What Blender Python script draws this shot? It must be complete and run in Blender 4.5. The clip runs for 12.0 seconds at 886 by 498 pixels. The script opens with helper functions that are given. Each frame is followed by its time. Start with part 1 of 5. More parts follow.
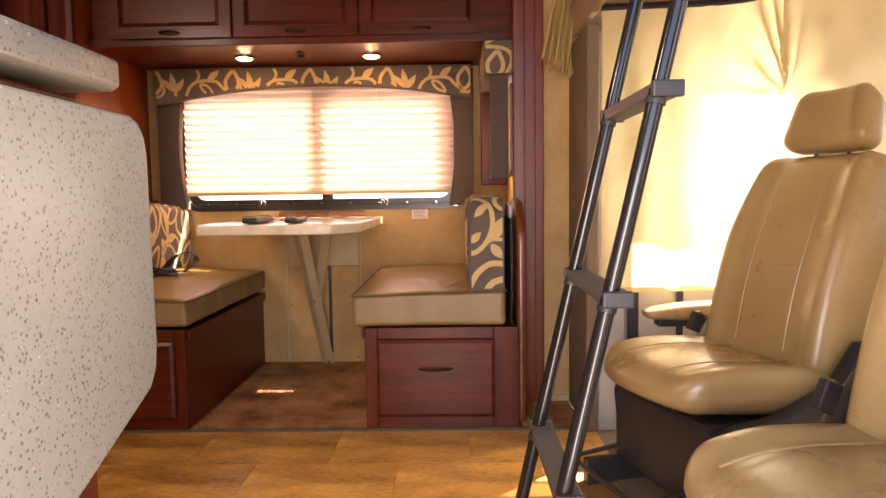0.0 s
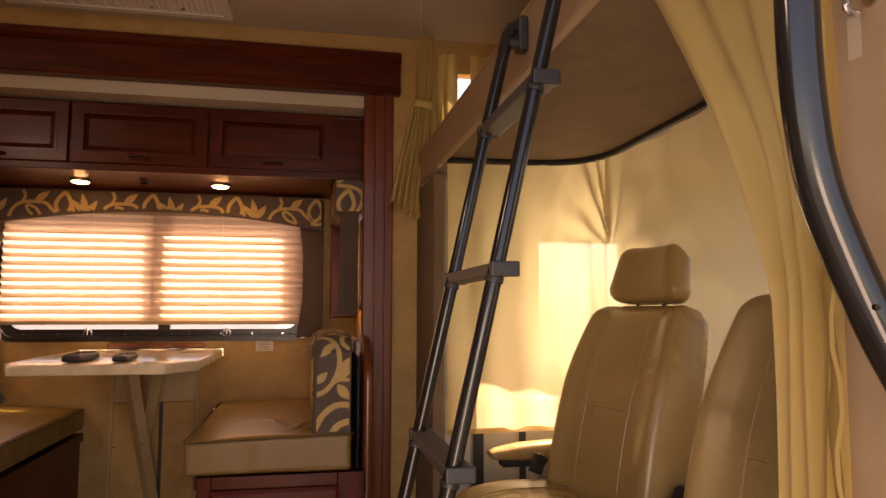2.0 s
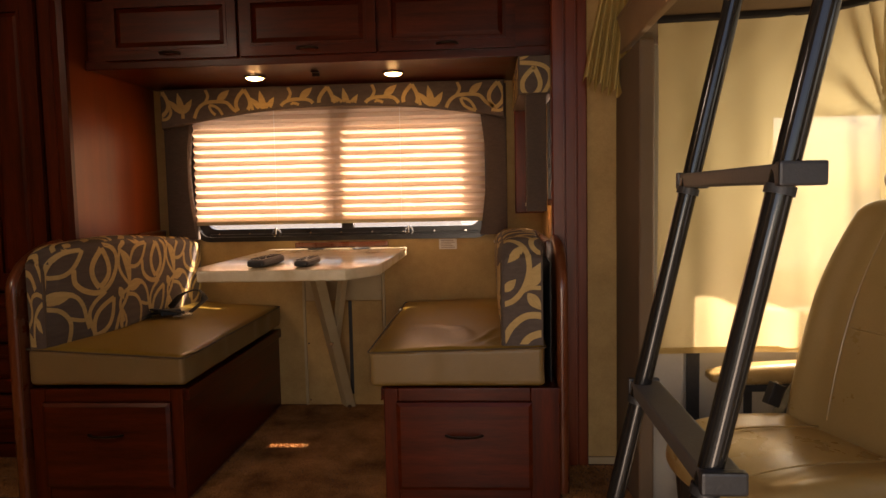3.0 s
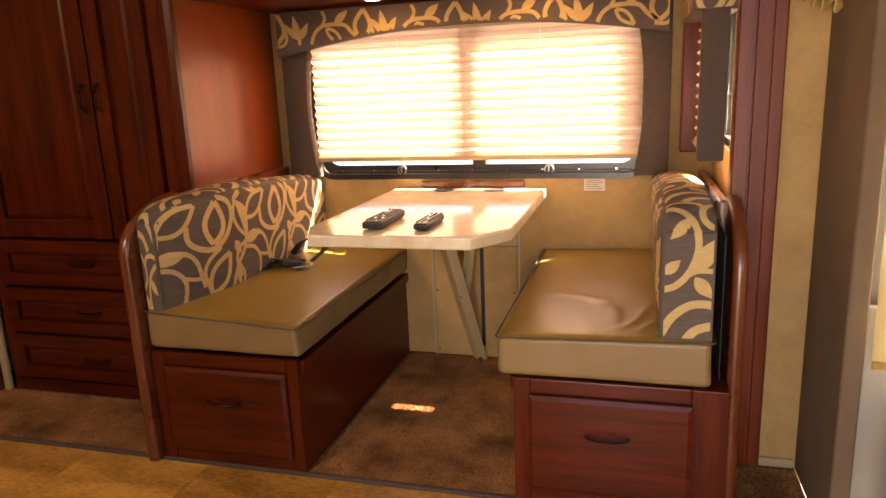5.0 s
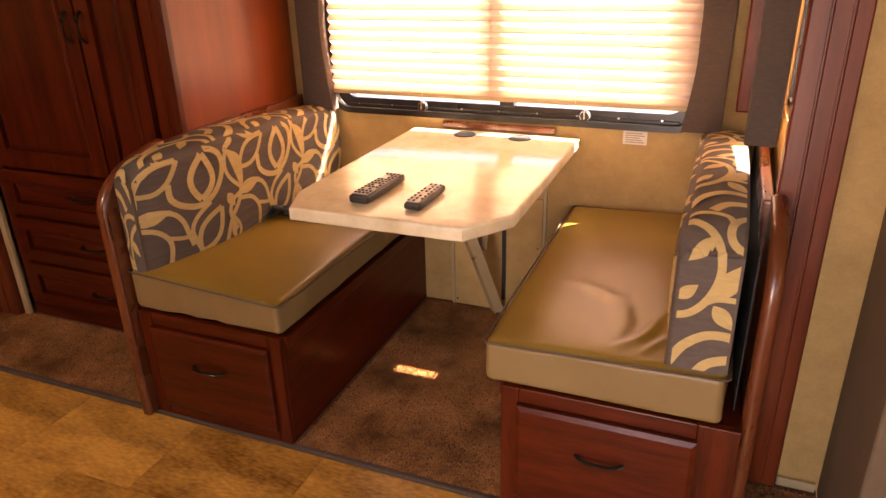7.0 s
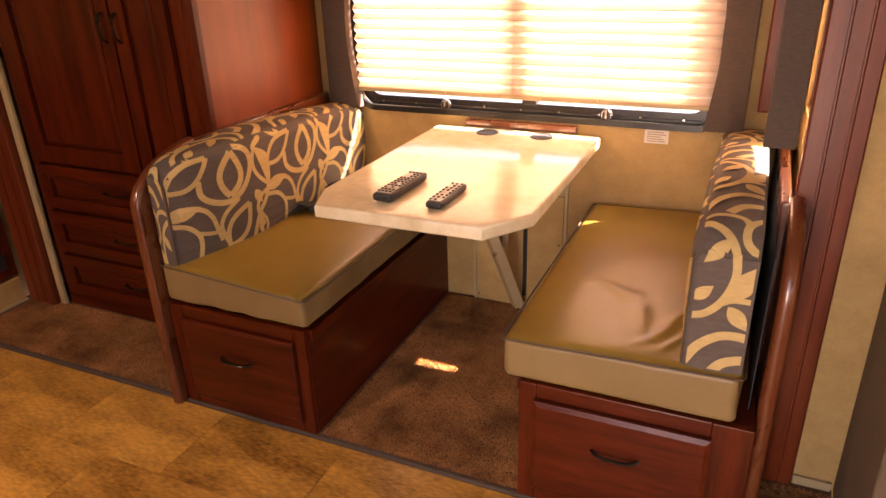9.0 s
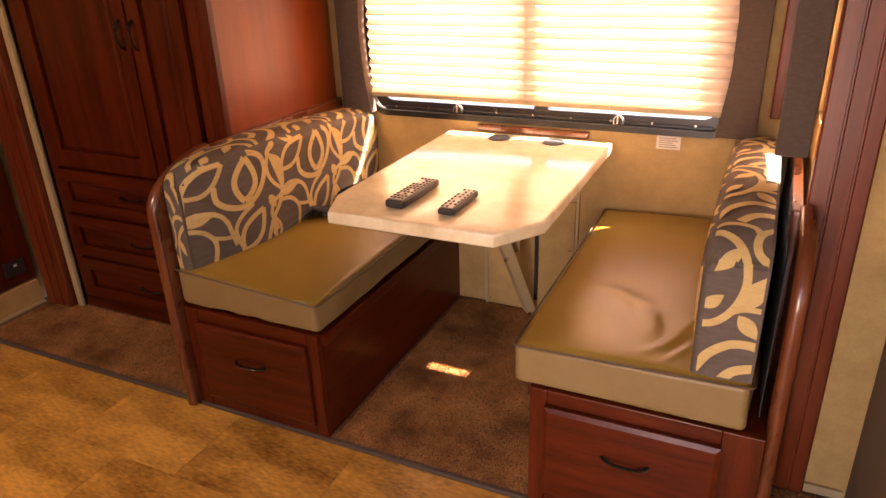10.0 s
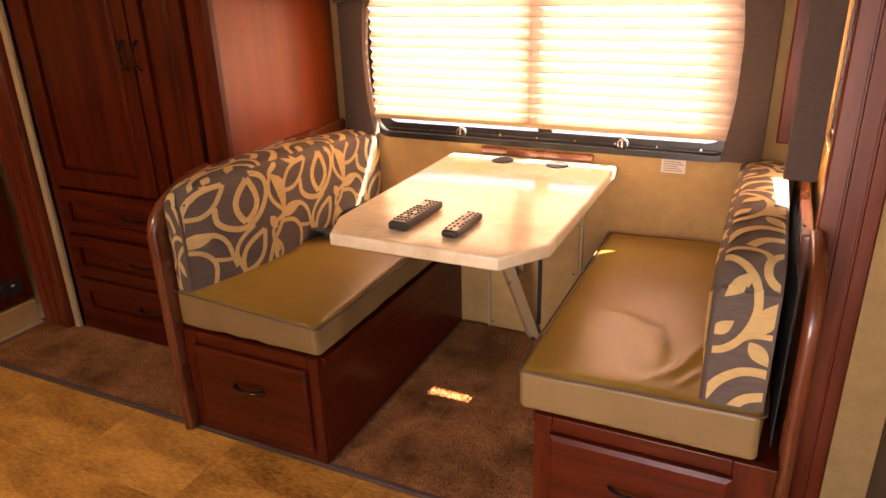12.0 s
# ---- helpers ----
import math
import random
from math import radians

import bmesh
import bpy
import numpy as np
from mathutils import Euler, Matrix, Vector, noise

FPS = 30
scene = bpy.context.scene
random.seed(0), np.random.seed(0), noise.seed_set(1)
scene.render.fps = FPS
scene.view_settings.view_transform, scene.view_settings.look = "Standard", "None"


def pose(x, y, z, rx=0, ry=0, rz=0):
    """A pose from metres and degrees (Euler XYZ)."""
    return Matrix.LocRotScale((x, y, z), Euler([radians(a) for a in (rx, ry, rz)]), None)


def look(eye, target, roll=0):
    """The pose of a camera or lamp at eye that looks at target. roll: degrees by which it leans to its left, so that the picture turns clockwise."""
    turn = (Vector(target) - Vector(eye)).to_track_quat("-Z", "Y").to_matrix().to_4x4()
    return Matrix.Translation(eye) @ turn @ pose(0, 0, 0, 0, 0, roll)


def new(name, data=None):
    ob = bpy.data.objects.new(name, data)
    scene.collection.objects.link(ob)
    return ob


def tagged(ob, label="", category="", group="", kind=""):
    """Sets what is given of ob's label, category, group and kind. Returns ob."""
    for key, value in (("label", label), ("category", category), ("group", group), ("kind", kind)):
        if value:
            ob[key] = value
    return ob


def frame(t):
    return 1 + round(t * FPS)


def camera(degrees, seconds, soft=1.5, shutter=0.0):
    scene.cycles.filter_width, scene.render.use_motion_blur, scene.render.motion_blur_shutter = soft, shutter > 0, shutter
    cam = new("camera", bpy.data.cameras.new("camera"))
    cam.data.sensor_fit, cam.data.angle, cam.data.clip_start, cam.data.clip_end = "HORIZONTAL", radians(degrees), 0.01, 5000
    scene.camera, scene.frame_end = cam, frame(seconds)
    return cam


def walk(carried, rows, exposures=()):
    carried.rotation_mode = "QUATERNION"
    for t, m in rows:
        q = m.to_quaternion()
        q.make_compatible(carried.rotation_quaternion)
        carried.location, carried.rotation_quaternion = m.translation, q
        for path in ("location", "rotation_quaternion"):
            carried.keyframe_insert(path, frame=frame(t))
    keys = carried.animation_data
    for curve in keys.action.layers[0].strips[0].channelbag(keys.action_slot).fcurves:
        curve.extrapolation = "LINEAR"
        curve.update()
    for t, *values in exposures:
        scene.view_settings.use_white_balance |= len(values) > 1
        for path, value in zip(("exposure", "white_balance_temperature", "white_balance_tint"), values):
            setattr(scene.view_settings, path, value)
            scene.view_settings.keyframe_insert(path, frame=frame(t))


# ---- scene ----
cam = camera(65.4, 12.0)
PATH = [
    (0, (0.592, 0.327, 0.844), (0.557, 2.321, 0.692), -0.8),
    (0.5, (0.602, 0.323, 0.886), (0.745, 2.318, 0.862), 0.1),
    (1, (0.604, 0.303, 0.924), (0.939, 2.273, 1.009), 0.3),
    (1.5, (0.609, 0.295, 0.951), (1.051, 2.235, 1.152), 0.7),
    (2, (0.599, 0.32, 0.93), (0.992, 2.273, 1.108), 0.1),
    (2.5, (0.608, 0.441, 0.905), (0.808, 2.431, 0.903), -0.1),
    (2.8, (0.603, 0.56, 0.932), (0.615, 2.558, 0.847), -1.3),
    (3, (0.6, 0.652, 0.98), (0.47, 2.642, 0.825), -1.2),
    (3.2, (0.605, 0.7, 1.008), (0.384, 2.678, 0.812), -1.4),
    (3.5, (0.598, 0.755, 1.05), (0.273, 2.711, 0.791), -2.0),
    (3.7, (0.611, 0.774, 1.076), (0.217, 2.712, 0.78), -2.5),
    (5.5, (0.567, 1.192, 1.159), (0.007, 3.047, 0.663), -2.8),
    (6, (0.633, 1.336, 1.186), (0.012, 3.153, 0.626), -2.7),
    (6.5, (0.688, 1.394, 1.291), (0.015, 3.142, 0.591), 0.3),
    (7, (0.687, 1.398, 1.364), (-0.015, 3.096, 0.573), -1.5),
    (7.5, (0.687, 1.393, 1.367), (-0.046, 3.083, 0.59), -2.1),
    (9.5, (0.713, 1.367, 1.408), (-0.062, 3.021, 0.593), -2.0),
    (10, (0.713, 1.365, 1.416), (-0.082, 3.013, 0.608), -2.1),
    (10.5, (0.709, 1.367, 1.409), (-0.1, 3.019, 0.624), -1.0),
    (11, (0.71, 1.37, 1.411), (-0.102, 3.028, 0.641), -0.8),
    (11.5, (0.704, 1.378, 1.407), (-0.108, 3.041, 0.647), -1.0),
    (12, (0.694, 1.383, 1.406), (-0.11, 3.054, 0.659), -1.7),
]
EXPO = [(0.0, 3.45, 7000, 29), (0.4, 2.85, 7400, 32), (0.8, 2.2, 8300, 34), (1.5, 2.15, 8700, 35), (2.5, 2.0, 8500, 31), (3.0, 1.85, 8200, 25), (3.7, 2.4, 7500, 19),
        (5.5, 3.55, 7600, 27), (7.5, 3.5, 7800, 33), (9.5, 3.62, 7800, 34), (12.0, 3.62, 7600, 34)]
walk(cam, [(t, look(eye, target, roll)) for t, eye, target, roll in PATH], EXPO)

# ---- light ----
SUN_WAY = Vector((0.61, 0.56, 0.85)).normalized()      # towards the sun
world = bpy.data.worlds.new("sky")
scene.world = world
world.use_nodes = True
wn = world.node_tree
sky = wn.nodes.new("ShaderNodeTexSky")
sky.sky_type = 'NISHITA'
sky.sun_disc = False
sky.sun_elevation = math.asin(SUN_WAY.z)
sky.sun_rotation = math.atan2(SUN_WAY.x, SUN_WAY.y)
wn.links.new(sky.outputs[0], wn.nodes["Background"].inputs[0])
wn.nodes["Background"].inputs[1].default_value = 0.11
sun_data = bpy.data.lights.new("sun", 'SUN')
sun_data.energy = 5.0
sun_data.angle = radians(0.53)
sun_data.color = (1.0, 0.93, 0.82)
sun = new("sun", sun_data)
sun.matrix_world = look(SUN_WAY * 20, (0, 0, 0))


def area_lamp(name, eye, target, w, h, watts, colour):
    d = bpy.data.lights.new(name, 'AREA')
    d.shape, d.size, d.size_y, d.energy, d.color = 'RECTANGLE', w, h, watts, colour
    ob = new(name, d)
    ob.matrix_world = look(eye, target)
    return ob


# daylight that comes in at the open entry door and the cab windows
area_lamp("door_daylight", (0.50, 0.02, 0.55), (0.74, 3.1, 0.48), 0.34, 1.1, 2.7, (1.0, 0.88, 0.72))
area_lamp("cab_window_daylight", (1.70, 2.955, 0.96), (1.62, 1.0, 0.86), 0.36, 0.48, 1.6, (0.98, 1.0, 0.84))
area_lamp("windshield_daylight", (2.59, 1.87, 1.11), (1.0, 1.87, 1.0), 1.9, 0.55, 0.3, (0.98, 1.0, 0.84))
# added fill from above that brightens the floor at the left; source unseen
area_lamp("vent_daylight", (-1.25, 0.935, 2.055), (-1.10, 1.45, 0.0), 0.34, 0.34, 2.1, (1.0, 0.90, 0.76))


# ---- materials ----
def mat(name, c1, c2, scale=8.0, rough=0.5, bump=0.1, fine=120.0, stretch=(1, 1, 1), metal=0.0, coat=0.0,
        sheer=0.0, clear=0.0, thru=None, spec=0.5, rand=0.0, dist=0.002, detail=6.0, rvar=0.08, edge=(0.3, 0.7)):
    m = bpy.data.materials.new(name)
    m.use_nodes = True
    nt = m.node_tree
    N, L = nt.nodes, nt.links
    p = N["Principled BSDF"]
    tc = N.new("ShaderNodeTexCoord")
    mp = N.new("ShaderNodeMapping")
    mp.inputs["Scale"].default_value = stretch
    L.new(tc.outputs["Object"], mp.inputs[0])
    n1 = N.new("ShaderNodeTexNoise")
    n1.inputs["Scale"].default_value, n1.inputs["Detail"].default_value = scale, detail
    n1.inputs["Roughness"].default_value = 0.62
    L.new(mp.outputs[0], n1.inputs["Vector"])
    n2 = N.new("ShaderNodeTexNoise")
    n2.inputs["Scale"].default_value, n2.inputs["Detail"].default_value = fine, 3.0
    L.new(mp.outputs[0], n2.inputs["Vector"])
    ramp = N.new("ShaderNodeValToRGB")
    ramp.color_ramp.elements[0].position, ramp.color_ramp.elements[1].position = edge
    ramp.color_ramp.elements[0].color, ramp.color_ramp.elements[1].color = (*c1, 1), (*c2, 1)
    mixv = N.new("ShaderNodeMath")
    mixv.operation = 'MULTIPLY_ADD'
    mixv.inputs[1].default_value = 0.75
    L.new(n1.outputs[0], mixv.inputs[0])
    sc = N.new("ShaderNodeMath")
    sc.operation = 'MULTIPLY'
    sc.inputs[1].default_value = 0.25
    L.new(n2.outputs[0], sc.inputs[0])
    L.new(sc.outputs[0], mixv.inputs[2])
    last = mixv.outputs[0]
    if rand:
        oi = N.new("ShaderNodeObjectInfo")
        r = N.new("ShaderNodeMath")
        r.operation = 'MULTIPLY_ADD'
        r.inputs[1].default_value, r.inputs[2].default_value = rand, -rand / 2
        L.new(oi.outputs["Random"], r.inputs[0])
        a = N.new("ShaderNodeMath")
        L.new(last, a.inputs[0])
        L.new(r.outputs[0], a.inputs[1])
        last = a.outputs[0]
    L.new(last, ramp.inputs[0])
    L.new(ramp.outputs[0], p.inputs["Base Color"])
    rr = N.new("ShaderNodeMath")
    rr.operation = 'MULTIPLY_ADD'
    rr.inputs[1].default_value, rr.inputs[2].default_value = rvar * 2, rough - rvar
    L.new(n1.outputs[0], rr.inputs[0])
    L.new(rr.outputs[0], p.inputs["Roughness"])
    p.inputs["Metallic"].default_value = metal
    p.inputs["Coat Weight"].default_value = coat
    p.inputs["Coat Roughness"].default_value = 0.12
    p.inputs["Specular IOR Level"].default_value = spec
    if bump:
        b = N.new("ShaderNodeBump")
        b.inputs["Strength"].default_value, b.inputs["Distance"].default_value = bump, dist
        L.new(mixv.outputs[0] if fine < 60 else n2.outputs[0], b.inputs["Height"])
        L.new(b.outputs[0], p.inputs["Normal"])
    out = N["Material Output"]
    if sheer or clear:
        sh = p.outputs[0]
        if sheer:
            tr = N.new("ShaderNodeBsdfTranslucent")
            if thru:
                tr.inputs[0].default_value = (*thru, 1)
            else:
                L.new(ramp.outputs[0], tr.inputs[0])
            mx = N.new("ShaderNodeMixShader")
            mx.inputs[0].default_value = sheer
            L.new(sh, mx.inputs[1])
            L.new(tr.outputs[0], mx.inputs[2])
            sh = mx.outputs[0]
        if clear:
            tp = N.new("ShaderNodeBsdfTransparent")
            mx = N.new("ShaderNodeMixShader")
            mx.inputs[0].default_value = clear
            L.new(sh, mx.inputs[1])
            L.new(tp.outputs[0], mx.inputs[2])
            sh = mx.outputs[0]
        L.new(sh, out.inputs[0])
    return m


def glow(name, colour, power):
    m = bpy.data.materials.new(name)
    m.use_nodes = True
    p = m.node_tree.nodes["Principled BSDF"]
    p.inputs["Emission Color"].default_value = (*colour, 1)
    p.inputs["Emission Strength"].default_value = power
    return m


def speckled(name):
    """Solid-surface counter: grey-beige with dark and light chips of several sizes."""
    m = mat(name, (0.245, 0.230, 0.180), (0.300, 0.283, 0.222), 5, 0.3, 0.0, 90, rvar=0.05)
    nt = m.node_tree
    N, L = nt.nodes, nt.links
    p = N["Principled BSDF"]
    base = p.inputs["Base Color"].links[0].from_socket
    tc = [n for n in N if n.type == 'TEX_COORD'][0]
    for scale, edge, keep, col in ((190, 0.32, 0.22, (0.13, 0.115, 0.095)), (260, 0.34, 0.22, (0.19, 0.17, 0.14)),
                                   (115, 0.25, 0.10, (0.075, 0.065, 0.055)), (150, 0.28, 0.06, (0.46, 0.44, 0.39))):
        v = N.new("ShaderNodeTexVoronoi")
        v.inputs["Scale"].default_value = scale
        L.new(tc.outputs["Object"], v.inputs["Vector"])
        near = N.new("ShaderNodeMath")
        near.operation = 'LESS_THAN'
        near.inputs[1].default_value = edge
        L.new(v.outputs["Distance"], near.inputs[0])
        sep = N.new("ShaderNodeSeparateColor")
        L.new(v.outputs["Color"], sep.inputs[0])
        some = N.new("ShaderNodeMath")
        some.operation = 'LESS_THAN'
        some.inputs[1].default_value = keep
        L.new(sep.outputs[0], some.inputs[0])
        both = N.new("ShaderNodeMath")
        both.operation = 'MULTIPLY'
        L.new(near.outputs[0], both.inputs[0])
        L.new(some.outputs[0], both.inputs[1])
        mx = N.new("ShaderNodeMixRGB")
        mx.inputs[2].default_value = (*col, 1)
        L.new(both.outputs[0], mx.inputs[0])
        L.new(base, mx.inputs[1])
        base = mx.outputs[0]
    L.new(base, p.inputs["Base Color"])
    return m


def glass(name):
    m = bpy.data.materials.new(name)
    m.use_nodes = True
    p = m.node_tree.nodes["Principled BSDF"]
    p.inputs["Transmission Weight"].default_value = 1.0
    p.inputs["Roughness"].default_value = 0.0
    p.inputs["IOR"].default_value = 1.45
    return m


WOOD = mat("cherry_wood", (0.028, 0.0038, 0.0012), (0.130, 0.0190, 0.0046), 3.0, 0.33, 0.05, 40, (9, 9, 0.7), coat=0.04, spec=0.22)
WOOD_X = mat("cherry_wood_across", (0.028, 0.0038, 0.0012), (0.130, 0.0190, 0.0046), 3.0, 0.33, 0.05, 40, (0.7, 9, 9), coat=0.04, spec=0.22)
WOOD_Y = mat("cherry_wood_deep", (0.028, 0.0038, 0.0012), (0.130, 0.0190, 0.0046), 3.0, 0.33, 0.05, 40, (9, 0.7, 9), coat=0.04, spec=0.22)
# brighter copy of the cherry: door light on the posts put into its colour
WOOD_POST_LIT = mat("cherry_fascia_lit", (0.085, 0.0135, 0.0045), (0.215, 0.040, 0.0120), 3.0, 0.30, 0.05, 40, (9, 9, 0.7), coat=0.12, spec=0.4)
WOOD_LIGHT = mat("cherry_trim", (0.098, 0.022, 0.0075), (0.185, 0.049, 0.0165), 3.0, 0.28, 0.03, 40, (8, 1.2, 1.2), coat=0.5)
WOOD_PANEL = mat("cherry_veneer", (0.165, 0.031, 0.0070), (0.240, 0.048, 0.0100), 2.0, 0.36, 0.02, 40, (7, 7, 0.5), coat=0.1, spec=0.3)
WALLPAPER = mat("mottled_wallpaper", (0.39, 0.235, 0.076), (0.56, 0.360, 0.140), 11, 0.7, 0.08, 160)
CEIL = mat("ceiling_vinyl", (0.50, 0.44, 0.35), (0.56, 0.50, 0.40), 3, 0.8, 0.1, 220)
LEATHER = mat("tan_vinyl", (0.208, 0.124, 0.020), (0.282, 0.174, 0.031), 4, 0.36, 0.22, 260, spec=0.42, dist=0.001)
# greyer copy of the cushion vinyl, with the shade of its sides in the colour
LEATHER_SHADED = mat("tan_vinyl_shaded", (0.205, 0.132, 0.052), (0.270, 0.176, 0.072), 4, 0.42, 0.22, 260, spec=0.4, dist=0.001)
SEAT_HIDE = mat("beige_leather", (0.29, 0.190, 0.072), (0.38, 0.258, 0.105), 4, 0.29, 0.25, 240, spec=0.55, dist=0.001)
PIPING = mat("dark_piping", (0.075, 0.048, 0.028), (0.115, 0.075, 0.042), 8, 0.5, 0.1, 300)
TAUPE = mat("taupe_weave", (0.082, 0.060, 0.050), (0.135, 0.102, 0.082), 30, 0.85, 0.5, 420, (1, 0.25, 3), dist=0.0015)
LEAF = mat("beige_leaf_weave", (0.48, 0.32, 0.125), (0.63, 0.445, 0.190), 30, 0.8, 0.4, 420, (1, 0.3, 3))
BROWN_FABRIC = mat("brown_linen", (0.072, 0.048, 0.036), (0.115, 0.08, 0.06), 60, 0.9, 0.5, 500, (1, 1, 3))
TABLE = mat("marbled_laminate", (0.58, 0.46, 0.27), (0.86, 0.77, 0.57), 7, 0.16, 0.0, 30, rvar=0.06)
VINYL = mat("stone_look_vinyl", (0.17, 0.063, 0.009), (0.78, 0.400, 0.085), 3.2, 0.34, 0.12, 50, (0.8, 2.2, 1), rand=0.10, spec=0.5, edge=(0.34, 0.63), detail=8.0)
SEAM = mat("vinyl_seam", (0.20, 0.095, 0.022), (0.30, 0.150, 0.040), 20, 0.6, 0.1, 200)
CARPET = mat("carpet_backing", (0.11, 0.052, 0.030), (0.20, 0.100, 0.060), 40, 0.95, 0.8, 400)
TUFT = mat("brown_carpet_pile", (0.16, 0.064, 0.021), (0.62, 0.292, 0.105), 4, 0.95, 0.0, 200, spec=0.15, edge=(0.36, 0.64))
BLACK_STEEL = mat("black_tube", (0.009, 0.008, 0.007), (0.017, 0.015, 0.013), 12, 0.13, 0.0, 200, coat=0.0, spec=0.5, rvar=0.02)
GREY_PLASTIC = mat("grey_rubber", (0.055, 0.048, 0.042), (0.085, 0.074, 0.064), 20, 0.55, 0.2, 300)
BLACK_PLASTIC = mat("black_plastic", (0.012, 0.012, 0.013), (0.028, 0.027, 0.027), 15, 0.45, 0.2, 300)
BLACK_PAINT = mat("black_window_frame", (0.010, 0.009, 0.009), (0.022, 0.020, 0.018), 15, 0.3, 0.05, 200)
CURTAIN = mat("ochre_curtain", (0.42, 0.290, 0.092), (0.54, 0.385, 0.132), 3, 0.9, 0.3, 480, sheer=0.46, clear=0.13, thru=(0.84, 0.68, 0.38))
LINED = mat("lined_ochre_curtain", (0.56, 0.42, 0.150), (0.70, 0.53, 0.205), 3, 0.9, 0.3, 480, sheer=0.12)
TAG = mat("clear_tag", (0.70, 0.66, 0.55), (0.80, 0.76, 0.65), 12, 0.2, 0.0, 200, clear=0.88)
SHADE = mat("pleated_shade", (0.61, 0.420, 0.285), (0.71, 0.515, 0.370), 25, 0.9, 0.2, 420, (0.4, 1, 4), sheer=0.50)
HEADLINER = mat("brown_headliner", (0.17, 0.115, 0.065), (0.23, 0.16, 0.095), 12, 0.95, 0.4, 380)
BUNK_EDGE = mat("tan_bunk_edge", (0.30, 0.20, 0.115), (0.38, 0.26, 0.155), 8, 0.6, 0.15, 260)
PANEL_BROWN = mat("brown_cab_panel", (0.13, 0.088, 0.052), (0.18, 0.125, 0.078), 5, 0.75, 0.2, 260)
GREY_DOOR = mat("grey_door_plastic", (0.36, 0.34, 0.29), (0.44, 0.42, 0.36), 6, 0.6, 0.2, 260)
HANDLE = mat("bronze_handle", (0.030, 0.022, 0.017), (0.055, 0.040, 0.030), 40, 0.32, 0.1, 300, metal=0.8)
CHROME = mat("bright_metal", (0.6, 0.58, 0.55), (0.75, 0.73, 0.70), 30, 0.22, 0.05, 200, metal=1.0)
WHITE = mat("white_plastic", (0.70, 0.68, 0.63), (0.80, 0.78, 0.73), 12, 0.4, 0.05, 200)
PAPER = mat("label_paper", (0.68, 0.62, 0.52), (0.78, 0.72, 0.62), 30, 0.7, 0.0, 200)
INK = mat("faded_ink", (0.30, 0.20, 0.13), (0.40, 0.27, 0.18), 30, 0.7, 0.0, 200)
LEG = mat("almond_table_leg", (0.42, 0.31, 0.165), (0.52, 0.40, 0.225), 9, 0.5, 0.05, 200)
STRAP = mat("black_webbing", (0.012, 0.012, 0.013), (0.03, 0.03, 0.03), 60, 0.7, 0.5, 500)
BUTTON = mat("grey_face_plate", (0.26, 0.25, 0.23), (0.36, 0.35, 0.32), 60, 0.35, 0.0, 200)
STONE = speckled("speckled_solid_surface")
GLASS = glass("window_glass")
# unseen ground; its tone is chosen to bounce sunlight onto the window shades
GROUND = mat("bounce_ground", (0.11, 0.104, 0.095), (0.17, 0.16, 0.145), 6, 0.9, 0.5, 120)
LAMP_ON = glow("lamp_glow", (1.0, 0.62, 0.26), 11.0)


# ---- building helpers ----
def bm_new():
    return bmesh.new()


def box(bm, x0, x1, y0, y1, z0, z1, bevel=0.0, seg=2):
    r = bmesh.ops.create_cube(bm, size=1.0)
    vs = r["verts"]
    for v in vs:
        v.co = Vector(((x0 + x1) / 2 + v.co.x * (x1 - x0), (y0 + y1) / 2 + v.co.y * (y1 - y0), (z0 + z1) / 2 + v.co.z * (z1 - z0)))
    if bevel:
        es = list({e for v in vs for e in v.link_edges})
        bmesh.ops.bevel(bm, geom=es, offset=bevel, segments=seg, affect='EDGES', profile=0.6)
    return bm


def bx(x0, x1, y0, y1, z0, z1, bevel=0.003, seg=2):
    return box(bm_new(), x0, x1, y0, y1, z0, z1, bevel, seg)


AXIS = {"x": lambda a, p, q: (a, p, q), "y": lambda a, p, q: (p, a, q), "z": lambda a, p, q: (p, q, a)}


def prism(bm, pts, axis, a0, a1, bevel=0.0, seg=2):
    """A flat outline (p, q) pushed along an axis from a0 to a1."""
    f = AXIS[axis]
    lo = [bm.verts.new(f(a0, p, q)) for p, q in pts]
    hi = [bm.verts.new(f(a1, p, q)) for p, q in pts]
    n = len(pts)
    fs = [bm.faces.new(lo), bm.faces.new(hi[::-1])]
    for i in range(n):
        fs.append(bm.faces.new((lo[i], hi[i], hi[(i + 1) % n], lo[(i + 1) % n])))
    bmesh.ops.recalc_face_normals(bm, faces=fs)
    if bevel:
        es = list({e for f2 in fs[:2] for e in f2.edges})
        bmesh.ops.bevel(bm, geom=es, offset=bevel, segments=seg, affect='EDGES', profile=0.6)
    return bm


def ring(bm, outer, inner, axis, a0, a1):
    """A frame between two outlines of as many points."""
    f = AXIS[axis]
    loops = [[bm.verts.new(f(a, p, q)) for p, q in pts] for a, pts in ((a0, outer), (a1, outer), (a1, inner), (a0, inner))]
    n = len(outer)
    for k in range(4):
        A, B = loops[k], loops[(k + 1) % 4]
        for i in range(n):
            bm.faces.new((A[i], A[(i + 1) % n], B[(i + 1) % n], B[i]))
    bmesh.ops.recalc_face_normals(bm, faces=bm.faces[:])
    return bm


